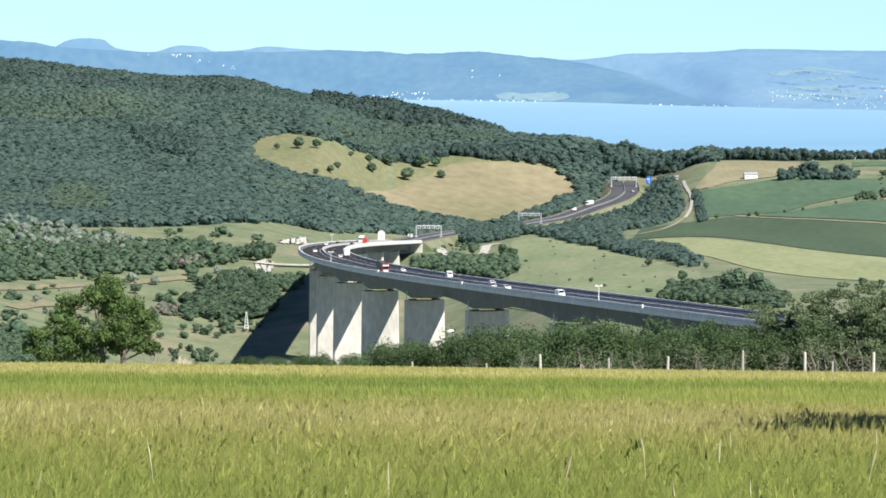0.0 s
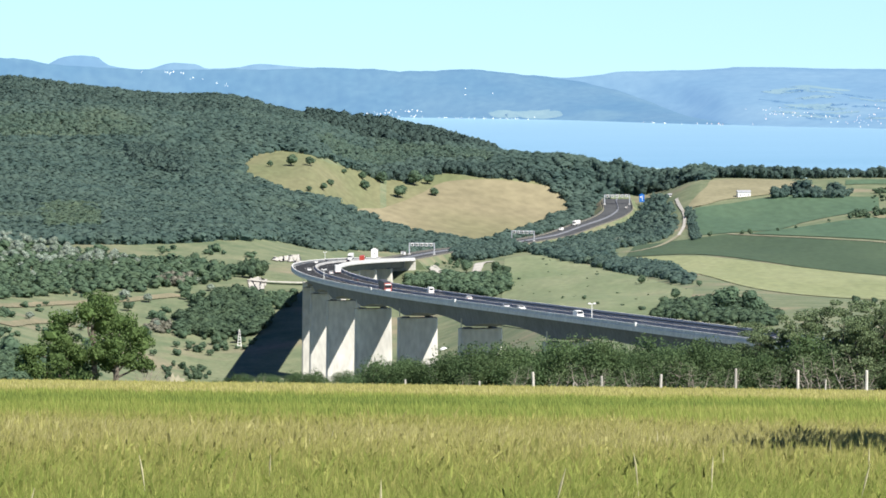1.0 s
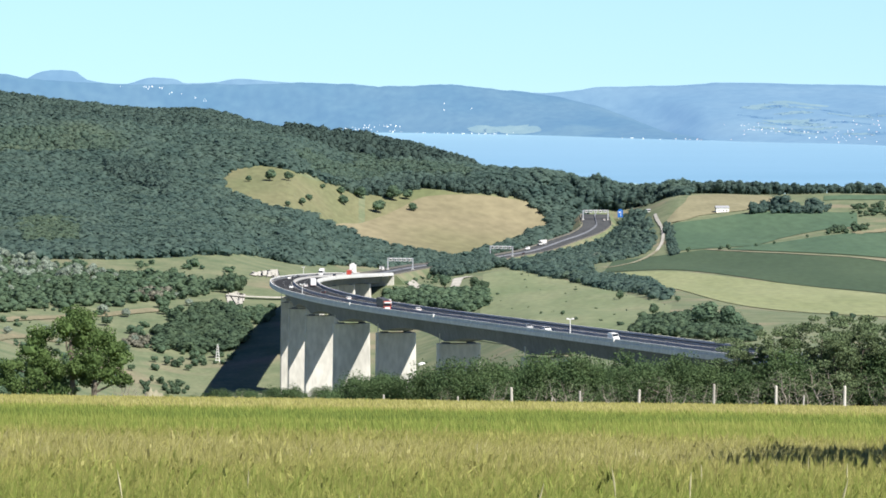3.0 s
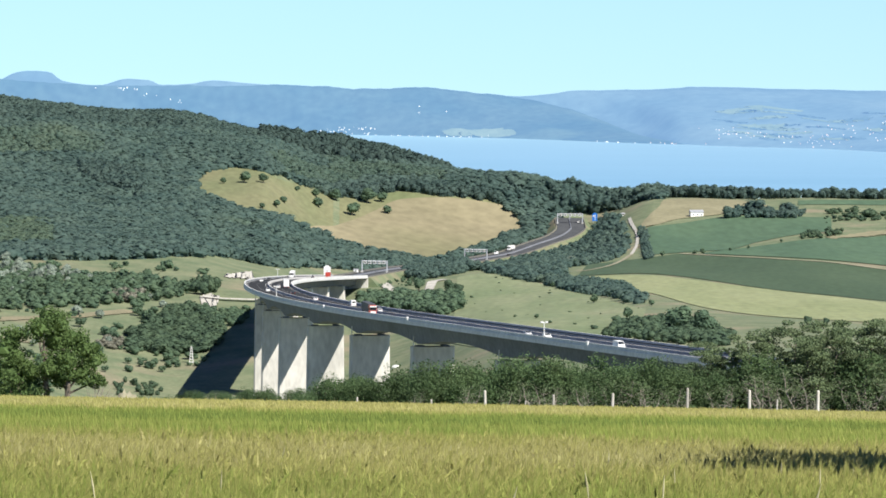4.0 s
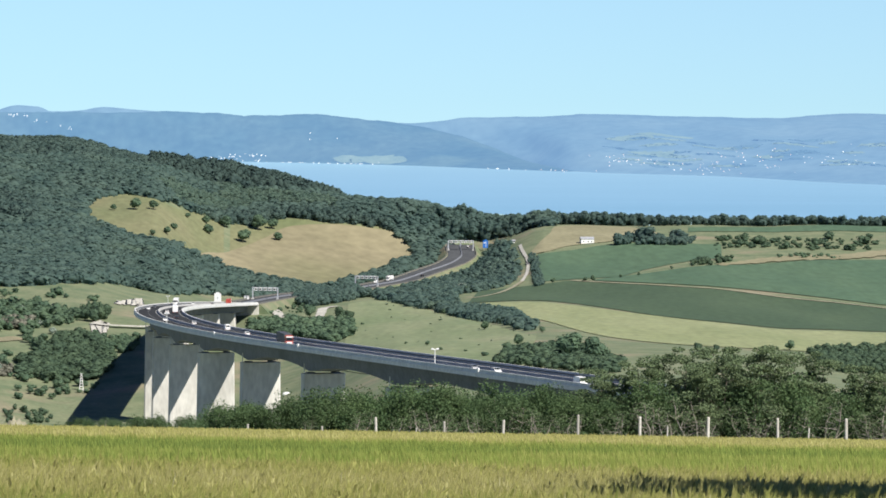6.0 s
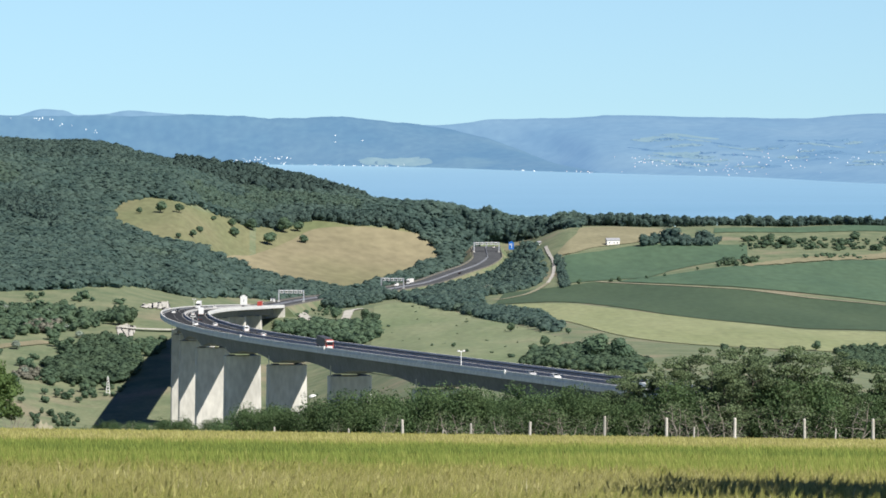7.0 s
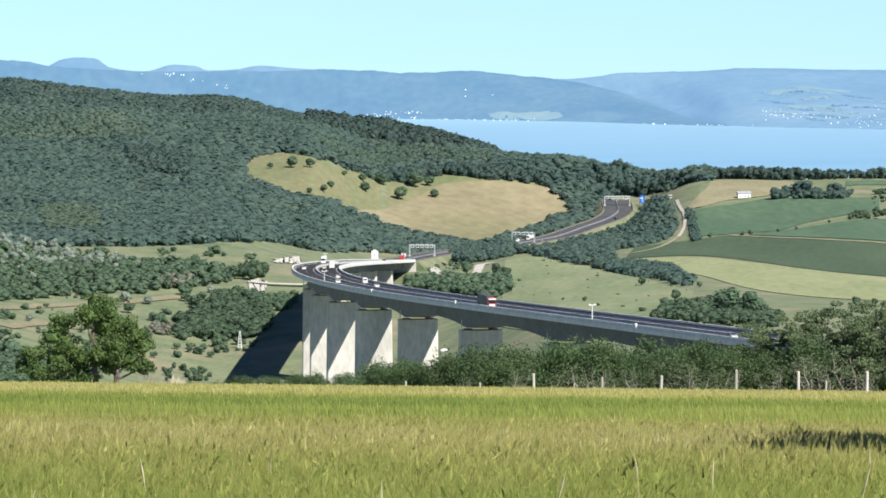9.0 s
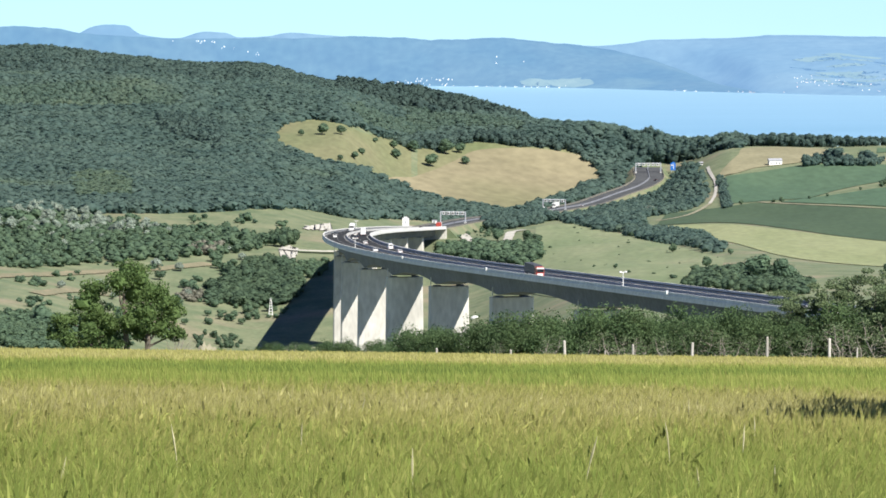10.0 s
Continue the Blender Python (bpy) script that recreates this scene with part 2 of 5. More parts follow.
BLUE = material("blue_sign", (0.02, 0.13, 0.46), (0.03, 0.17, 0.55), 1.5, rough=0.4)
DARK = material("dark_paint", (0.025, 0.027, 0.03), (0.045, 0.047, 0.05), 1.5, rough=0.35, sheen=0.5)
GREY = material("grey_paint", (0.28, 0.29, 0.31), (0.36, 0.37, 0.39), 1.5, rough=0.35, sheen=0.5)
TARP = material("dark_tarpaulin", (0.05, 0.055, 0.065), (0.085, 0.09, 0.10), 1.5, rough=0.6)
RUBBER = material("rubber", (0.02, 0.02, 0.02), (0.035, 0.035, 0.035), 0.5, rough=0.9)
GLASS = material("dark_window_glass", (0.015, 0.02, 0.025), (0.03, 0.035, 0.04), 1.0, rough=0.05, sheen=0.8)
# blue emission in these far colours stands in for the haze
FAR_HILL = hazed("far_hills", (0.035, 0.065, 0.06), (0.06, 0.09, 0.075), 90, (0.16, 0.34, 0.66), 0.48, warm=(0.10, 0.14, 0.10))
FARTHER_HILL = hazed("farthest_hills", (0.05, 0.08, 0.08), (0.08, 0.11, 0.10), 120, (0.22, 0.43, 0.77), 0.48, warm=(0.12, 0.15, 0.12))
FAR_FIELD = hazed("far_fields", (0.075, 0.105, 0.085), (0.11, 0.14, 0.105), 20, (0.23, 0.42, 0.66), 0.5)
FAR_WOOD = hazed("far_woods", (0.042, 0.072, 0.07), (0.065, 0.098, 0.09), 40, (0.20, 0.40, 0.73), 0.48)


def lake_water():
    m = bpy.data.materials.new("lake_water")
    m.use_nodes = True
    n, l = m.node_tree.nodes, m.node_tree.links
    b = n["Principled BSDF"]
    b.inputs["Roughness"].default_value = 0.28
    b.inputs["Specular IOR Level"].default_value = 0.18
    geo, g, s, r, bp = (n.new("ShaderNode" + k) for k in ("NewGeometry", "TexNoise", "Mapping", "ValToRGB", "Bump"))
    s.inputs["Scale"].default_value = (0.0035, 0.012, 1)
    g.inputs["Scale"].default_value, g.inputs["Detail"].default_value = 1.0, 5
    l.new(geo.outputs["Position"], s.inputs["Vector"])
    l.new(s.outputs["Vector"], g.inputs["Vector"])
    l.new(g.outputs["Fac"], r.inputs["Fac"])
    r.color_ramp.elements[0].position, r.color_ramp.elements[1].position = 0.3, 0.7
    r.color_ramp.elements[0].color, r.color_ramp.elements[1].color = (0.195, 0.375, 0.52, 1), (0.23, 0.415, 0.565, 1)
    # the water colour turns paler towards the far shore
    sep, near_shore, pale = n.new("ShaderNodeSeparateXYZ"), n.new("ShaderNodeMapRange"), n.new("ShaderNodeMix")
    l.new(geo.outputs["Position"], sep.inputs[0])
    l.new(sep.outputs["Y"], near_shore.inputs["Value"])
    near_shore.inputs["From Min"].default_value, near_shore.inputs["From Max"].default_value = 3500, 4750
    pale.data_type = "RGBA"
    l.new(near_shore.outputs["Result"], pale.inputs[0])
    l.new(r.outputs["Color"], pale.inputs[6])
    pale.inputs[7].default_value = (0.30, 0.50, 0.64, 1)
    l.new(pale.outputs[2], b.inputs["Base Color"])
    w = n.new("ShaderNodeTexNoise")
    w.inputs["Scale"].default_value = 0.4
    l.new(geo.outputs["Position"], w.inputs["Vector"])
    l.new(w.outputs["Fac"], bp.inputs["Height"])
    bp.inputs["Strength"].default_value, bp.inputs["Distance"].default_value = 0.5, 0.5
    l.new(bp.outputs["Normal"], b.inputs["Normal"])
    return m


WATER = lake_water()


# ---- building helpers ----
def raw(name, verts, faces, mats, index=None, smooth=False):
    """A mesh from arrays: faces is an array of rows of one length, or a list of such arrays."""
    me = bpy.data.meshes.new(name)
    groups = faces if isinstance(faces, list) else [faces]
    groups = [np.asarray(g, np.int32) for g in groups if len(g)]
    sizes = np.concatenate([np.full(len(g), g.shape[1], np.int32) for g in groups])
    loops = np.concatenate([g.ravel() for g in groups])
    verts = np.asarray(verts, np.float32)
    me.vertices.add(len(verts))
    me.vertices.foreach_set("co", verts.ravel())
    me.loops.add(len(loops))
    me.loops.foreach_set("vertex_index", loops)
    me.polygons.add(len(sizes))
    me.polygons.foreach_set("loop_start", np.concatenate([[0], np.cumsum(sizes)[:-1]]).astype(np.int32))
    me.polygons.foreach_set("loop_total", sizes)
    for m in mats if isinstance(mats, (list, tuple)) else [mats]:
        me.materials.append(m)
    if index is not None:
        me.polygons.foreach_set("material_index", np.asarray(index, np.int32))
    me.polygons.foreach_set("use_smooth", np.full(len(sizes), smooth))
    me.update(calc_edges=True)
    return me


def part(name, data, parent, label="", mat=None, at=None):
    """One mesh object under a thing or part; data is a mesh or a bmesh."""
    if isinstance(data, bmesh.types.BMesh):
        me = bpy.data.meshes.new(name)
        data.to_mesh(me)
        data.free()
        me.materials.append(mat)
        data = me
    ob = new(name, data)
    ob.parent = parent
    if at is not None:
        ob.matrix_basis = at
    return tagged(ob, label)


def thing(name, m, label, category, group="", kind=""):
    ob = new(name)
    ob.matrix_basis = m
    return tagged(ob, label, category, group, kind)


def box(bm, x0, x1, y0, y1, z0, z1, bevel=0.0):
    r = bmesh.ops.create_cube(bm, size=1)
    bmesh.ops.scale(bm, vec=(x1 - x0, y1 - y0, z1 - z0), verts=r["verts"])
    bmesh.ops.translate(bm, vec=((x0 + x1) / 2, (y0 + y1) / 2, (z0 + z1) / 2), verts=r["verts"])
    if bevel:
        edges = list({e for v in r["verts"] for e in v.link_edges})
        bmesh.ops.bevel(bm, geom=edges, offset=bevel, segments=2, affect="EDGES")
    return bm


def boxes(*args, bevel=0.0):
    bm = bmesh.new()
    for a in args:
        box(bm, *a, bevel=bevel)
    return bm


def cyl(bm, a, b, r0, r1, sides=10):
    a, b = Vector(a), Vector(b)
    r = bmesh.ops.create_cone(bm, cap_ends=True, segments=sides, radius1=r0, radius2=r1, depth=(b - a).length)
    m = Matrix.Translation((a + b) / 2) @ (b - a).to_track_quat("Z", "Y").to_matrix().to_4x4()
    bmesh.ops.transform(bm, matrix=m, verts=r["verts"])
    return bm


def grid_faces(rows, cols):
    i = np.arange((rows - 1) * cols).reshape(rows - 1, cols)[:, :-1].ravel()
    return np.stack([i, i + 1, i + 1 + cols, i + cols], 1)


def smooth_line(points, n):
    """n places evenly along a smooth line through the given plan points."""
    p = np.array(points, float)
    d = np.concatenate([[0], np.cumsum(np.linalg.norm(np.diff(p, axis=0), axis=1))])
    s = np.linspace(0, d[-1], n)
    return np.stack([pchip(d, p[:, k], s) for k in range(p.shape[1])], 1)


def inside(poly, x, y):
    hit = np.zeros(x.shape, bool)
    for (ax, ay), (bx, by) in zip(poly, poly[1:] + poly[:1]):
        cross = (ay > y) != (by > y)
        hit ^= cross & (x < (bx - ax) * (y - ay) / (by - ay + 1e-9) + ax)
    return hit


# ---- the land ----
def make_ground():
    u = np.linspace(-0.36, 0.36, 240)
    y = np.concatenate([np.linspace(-300, 0, 12), np.linspace(12, 420, 36), np.linspace(432, 5600, 330)])
    x = u[None, :] * (y[:, None] + 340)
    yy = np.broadcast_to(y[:, None], x.shape)
    z = ground(x, yy)
    me = raw("ground", np.stack([x, yy, z], -1).reshape(-1, 3), grid_faces(len(y), len(u)), GRASS, smooth=True)
    return tagged(new("ground", me), "rolling valley ground with dry summer grass", "ground", kind="structure")


def strip(name, near, far, mat, label, category, lift=0.5, n=60, m=24, ragged=0.0):
    """A field between its near and its far edge, laid over the ground."""
    a, b = smooth_line(near, n), smooth_line(far, n)
    if ragged:
        rng = np.random.default_rng(n)
        a = a + rng.normal(0, ragged, a.shape) * (1, 4)
        b = b + rng.normal(0, ragged, b.shape) * (1, 4)
    t = np.linspace(0, 1, m)[:, None, None]
    p = (a[None] * (1 - t) + b[None] * t).reshape(-1, 2)
    z = ground(p[:, 0], p[:, 1]) + lift
    me = raw(name, np.column_stack([p, z]), grid_faces(m, n), mat, smooth=True)
    return tagged(new(name, me), label, category, kind="structure")


make_ground()
MEADOW_NEAR = [(-153, 3034), (-136, 2983), (-113, 2951), (-96, 2945), (-80, 2986), (-60, 3055), (-38, 3072), (-15, 3060), (7, 3036), (29, 3000), (42, 3031), (66, 3121), (89, 3217), (114, 3283)]
MEADOW_FAR = [(-157, 3122), (-152, 3174), (-127, 3196), (-98, 3180), (-68, 3245), (-40, 3292), (-19, 3301), (-7, 3338), (8, 3344), (32, 3338), (86, 3341), (100, 3330), (109, 3316), (115, 3308)]
MEADOW_OUTLINE = MEADOW_NEAR + MEADOW_FAR[::-1]
strip("meadow", MEADOW_NEAR, MEADOW_FAR, MEADOW, "sloping hillside meadow with green and straw-coloured grass", "meadow", 0.3)
strip("hayfield", [(-66, 3040), (-60, 3062), (-38, 3079), (-15, 3067), (7, 3043), (29, 3007), (42, 3038), (66, 3128), (89, 3224), (112, 3289)], [(-66, 3044), (-56, 3110), (-36, 3180), (-12, 3258), (8, 3316), (34, 3330), (66, 3337), (97, 3333), (107, 3316), (113, 3300)], HAY,
      "mown straw-coloured hay on the hillside meadow", "hayfield", 0.8)
strip("pale_crop_field", [(131, 2595), (151, 2328), (168, 2111), (193, 2021), (229, 2001), (266, 1996), (324, 2027)], [(139, 2609), (173, 2545), (197, 2480), (223, 2407), (265, 2319), (303, 2268), (366, 2292)], PALE_CROP,
      "pale yellow-green ripening grain field on a slope", "field", 0.35)
strip("dark_crop_field", [(128, 2626), (157, 2598), (187, 2540), (210, 2466), (235, 2385), (266, 2333), (305, 2285), (369, 2310)], [(143, 2792), (183, 2815), (213, 2835), (248, 2762), (283, 2711), (306, 2682), (348, 2613), (409, 2562)], DARK_CROP,
      "dark green row crop field behind the grain", "field", 0.35)
strip("far_green_field", [(192, 2843), (214, 2845), (239, 2848), (279, 2925), (341, 2987)], [(204, 3068), (232, 3087), (270, 3110), (311, 3114), (353, 3098)], GREEN_CROP,
      "blue-green field of young crops on the far slope", "field", 0.35)
strip("middle_green_field", [(228, 2818), (267, 2752), (308, 2696), (358, 2629), (412, 2580)], [(231, 2828), (280, 2887), (333, 2920), (393, 2947), (476, 2988)], GREEN_CROP,
      "bright green crop field beside a farm track", "field", 0.5)
strip("stubble_field", [(196, 3074), (206, 3076), (233, 3111), (266, 3125), (310, 3177)], [(222, 3189), (231, 3237), (258, 3245), (290, 3238), (312, 3199)], STUBBLE,
      "pale stubble field below the far tree line", "field", 0.45)

strip("pasture", [(33, 2040), (48, 1882), (65, 1740), (81, 1657), (100, 1587)], [(47, 2668), (69, 2706), (102, 2541), (122, 2278), (137, 2064)], PASTURE, "sunny grazed pasture on the slope behind the viaduct", "pasture", 0.25)
strip("crest_field", [(337, 3202), (417, 3203), (494, 3192), (580, 3192)], [(341, 3236), (423, 3249), (504, 3254), (590, 3254)], GREEN_CROP, "narrow green field below the crest trees", "field", 0.4)
strip("dry_bank", [(333, 2914), (362, 2940), (421, 2962), (468, 3012), (540, 3040)], [(330, 2929), (365, 2972), (427, 3011), (473, 3055), (545, 3075)], STUBBLE, "tan dry grass bank between two crop fields", "bank", 0.7, ragged=0.6)


def lane(name, line, width, mat, label, category="track", lift=0.8):
    c = smooth_line(line, 60)
    d = np.gradient(c, axis=0)
    side = np.stack([d[:, 1], -d[:, 0]], 1) / np.linalg.norm(d, axis=1)[:, None] * width / 2
    wob = 1 + 0.12 * np.random.default_rng(7).normal(0, 1, (60, 1))
    p = np.stack([c - side * wob, c, c + side * wob], 0).reshape(-1, 2)
    me = raw(name, np.column_stack([p, ground(p[:, 0], p[:, 1]) + lift]), grid_faces(3, 60), mat, smooth=True)
    return tagged(new(name, me), label, category, kind="structure")


lane("farm_track", [(213, 2835), (248, 2762), (282, 2705), (305, 2677), (347, 2605), (407, 2552)], 4, TRACK, "pale dirt track between two crop fields", lift=0.7)
lane("field_path", [(196, 3170), (195, 3118), (195, 3063), (192, 3001), (187, 2937), (179, 2866)], 2.6, GRAVEL, "worn dirt track climbing beside the wood", lift=0.6)
lane("gravel_path", [(120, 2686), (127, 2680), (149, 2721), (165, 2791), (179, 2866)], 3.5, TRACK, "pale dirt track along the edge of the wood", lift=0.6)
lane("valley_path", [(-263, 2042), (-242, 2119), (-213, 2199), (-174, 2235), (-150, 2262)], 11, EARTH, "bare reddish earth on the grassy valley side", lift=0.5)
lane("dirt_path", [(-223, 2006), (-211, 2084), (-194, 2102)], 9, EARTH, "bare earth patch on the valley side", lift=0.5)
strip("gravel_heap", [(-105, 2470), (-97, 2469), (-86, 2478)], [(-104, 2483), (-97, 2516), (-89, 2557)], GRAVEL, "white gravel clearing beside the viaduct", "gravel", 0.6, 24, 8, 0.9)
strip("gravel_yard", [(-110, 2290), (-105, 2285), (-102, 2312)], [(-115, 2344), (-108, 2360), (-102, 2349)], GRAVEL, "white gravel yard below the viaduct", "gravel", 0.6, 25, 8, 0.5)
lane("access_road", [(-112, 2338), (-100, 2334), (-88, 2336), (-76, 2342)], 7, GRAVEL, "white gravel access road under the viaduct", lift=1.4)
lane("gravel_cutting", [(22, 2520), (25, 2545), (28, 2600), (30, 2640), (38, 2650)], 6.5, GRAVEL, "white gravel cutting near the viaduct's end", "gravel", 0.7)
lane("worn_path", [(-14, 2790), (-6, 2693), (2, 2582), (12, 2549), (21, 2537)], 7, GRAVEL, "pale worn path below the motorway")
lane("slope_path", [(-18, 2559), (-7, 2545), (6, 2523)], 6, EARTH, "bare earth path under the viaduct's end")


# ---- the lake and the far shore ----
def water_level(y):
    return -126.0 + 0.0075 * (y - 3345)


def make_lake():
    v = [(x, near if y is None else y, water_level(near if y is None else y)) for y in (None, 4000, 4930) for x, near in ((-1500, 3400), (120, 3400), (188, 3400), (214, 3345), (260, 3338), (1500, 3338))]
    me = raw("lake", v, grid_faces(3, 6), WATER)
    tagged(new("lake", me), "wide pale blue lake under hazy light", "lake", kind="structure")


make_lake()


def range_of_hills(name, y0, y1, foot, crest, mat, label, seed, rough=1.5):
    """A far range of hills: crest gives (place across, height) knots."""
    rng = np.random.default_rng(seed)
    x = np.linspace(crest[0][0], crest[-1][0], 260)
    top = pchip([c[0] for c in crest], [c[1] for c in crest], x)
    f0 = pchip([c[0] for c in foot], [c[1] for c in foot], x)
    top = top + np.convolve(rng.normal(0, rough, 264), np.ones(5) / 5, "valid")
    rows = []
    for t in np.linspace(0, 1, 14):
        y = np.minimum(f0, y1 - 30) * (1 - t) + y1 * t
        lumps = 2.5 * np.sin(x * 0.05 + t * 9 + seed) * math.sin(math.pi * t)
        z = (water_level(f0) - 0.5) * (1 - t) + top * t + lumps
        rows.append(np.stack([x, y, z], 1))
    rows.append(np.stack([x, np.full_like(x, y1 + 40), top - 30], 1))
    me = raw(name, np.concatenate(rows), grid_faces(15, 260), mat, smooth=True)
    return tagged(new(name, me), label, "hills", kind="structure")


SHORE = [(-768, 4846), (-343, 4846), (-24, 4763), (147, 4678), (306, 4517), (500, 4385), (619, 4193), (726, 4111), (900, 4050)]
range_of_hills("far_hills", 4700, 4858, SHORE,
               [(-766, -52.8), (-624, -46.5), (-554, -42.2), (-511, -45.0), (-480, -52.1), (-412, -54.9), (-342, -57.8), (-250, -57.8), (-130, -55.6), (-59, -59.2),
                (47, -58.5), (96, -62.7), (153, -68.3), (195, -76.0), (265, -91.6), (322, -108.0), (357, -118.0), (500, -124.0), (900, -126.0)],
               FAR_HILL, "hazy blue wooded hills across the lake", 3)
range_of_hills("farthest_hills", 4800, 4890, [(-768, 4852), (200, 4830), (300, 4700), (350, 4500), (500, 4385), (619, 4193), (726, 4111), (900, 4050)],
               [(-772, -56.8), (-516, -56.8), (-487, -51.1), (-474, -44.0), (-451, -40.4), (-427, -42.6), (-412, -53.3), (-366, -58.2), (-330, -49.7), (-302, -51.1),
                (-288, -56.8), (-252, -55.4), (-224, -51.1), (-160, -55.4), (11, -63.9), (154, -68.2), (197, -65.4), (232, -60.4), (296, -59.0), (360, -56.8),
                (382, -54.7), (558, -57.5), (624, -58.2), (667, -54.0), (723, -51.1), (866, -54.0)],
               FARTHER_HILL, "hazy pale blue table hills on the skyline", 5, 0.6)


# ---- the motorway: a curve of 4180 m radius over the valley, then a cutting through the wood ----
BEND, FOOT = 4179.0, Vector((-60.2, 1939.0))
ENDS = (-1150.0, 680.0)


def deck_height(s):
    return -121.1 - 0.0455 * s - (0.0065 * s if s > 0 else 0) - 4.0e-6 * max(s, 0) ** 2 - 1.6e-5 * max(-650 - s, 0) ** 2


FAR_ROAD = [(7, 2800, -163.2), (52, 2960, -167.9), (90, 3080, -168.5), (122, 3160, -163.3), (145, 3215, -158.2), (152, 3245, -154.0), (152, 3285, -149.3), (158, 3320, -147.0)]


def route(s, off=0.0, up=0.0):
    """Place and heading on the motorway, s metres along it, off metres to the right of its middle."""
    if s <= ENDS[1]:
        a = s / BEND
        way = Vector((math.sin(a), math.cos(a)))
        p = FOOT + Vector((BEND * (1 - math.cos(a)), BEND * math.sin(a)))
        z = deck_height(s)
        turn = math.atan2(FOOT.x, FOOT.y)
        # the curve touches the line of sight from the hill
        c, n = math.cos(turn), math.sin(turn)
        q = p - FOOT
        p = FOOT + Vector((c * q.x + n * q.y, c * q.y - n * q.x))
        way = Vector((c * way.x + n * way.y, c * way.y - n * way.x))
    else:
        d = s - ENDS[1]
        i = min(int(d / FAR_STEP), len(FAR_LINE) - 2)
        t = d / FAR_STEP - i
        a, b = FAR_LINE[i], FAR_LINE[i + 1]
        v = a.lerp(b, t)
        p, z, way = v.to_2d(), v.z, (b - a).to_2d().normalized()
    right = Vector((way.y, -way.x))
    q = p + right * off
    # the deck is banked towards the inside of its curve
    bank = 0.03 * min(max((ENDS[1] - s) / 150, 0.0), 1.0)
    return Vector((q.x, q.y, z + up - bank * off)), math.degrees(math.atan2(way.y, way.x)) - 90


def sweep(name, stations, section, mat, parent, label=""):
    """A section of (off, up) corners swept along the route; section may depend on s."""
    n = len(section(stations[0]))
    v = [route(s, o, h)[0] for s in stations for o, h in section(s)]
    k = len(stations)
    i = np.arange(k - 1)[:, None] * n
    j = np.arange(n)[None]
    f = np.stack([i + j, i + (j + 1) % n, i + n + (j + 1) % n, i + n + j], -1).reshape(-1, 4)
    caps = np.array([list(range(n))[::-1], [(k - 1) * n + q for q in range(n)]])
    return part(name, raw(name, v, [f, caps], mat), parent, label)


FAR_LINE, FAR_STEP = [], 10.0


def lay_far_road():
    pts = [tuple(route(ENDS[1] - 0.01)[0])] + FAR_ROAD
    line = smooth_line(pts, 400)
    d = np.concatenate([[0], np.cumsum(np.linalg.norm(np.diff(line, axis=0), axis=1))])
    for s in np.arange(0, d[-1], FAR_STEP):
        FAR_LINE.append(Vector([float(np.interp(s, d, line[:, k])) for k in range(3)]))


lay_far_road()
ROAD_END = ENDS[1] + FAR_STEP * (len(FAR_LINE) - 2)
PIERS = [-1032, -912, -792, -672, -552, -432, -312, -192, -72, 48, 168, 288, 408, 512, 600]
SPANS = [-1150] + PIERS + [680]


def girder_depth(s):
    """The box girder is deeper over the piers."""
    for a, b in zip(SPANS, SPANS[1:]):
        if a <= s <= b:
            t = (s - a) / (b - a)
            return (5.2 + 2.6 * abs(2 * t - 1) ** 2.2) if s < 200 else 5.4
    return 7.6


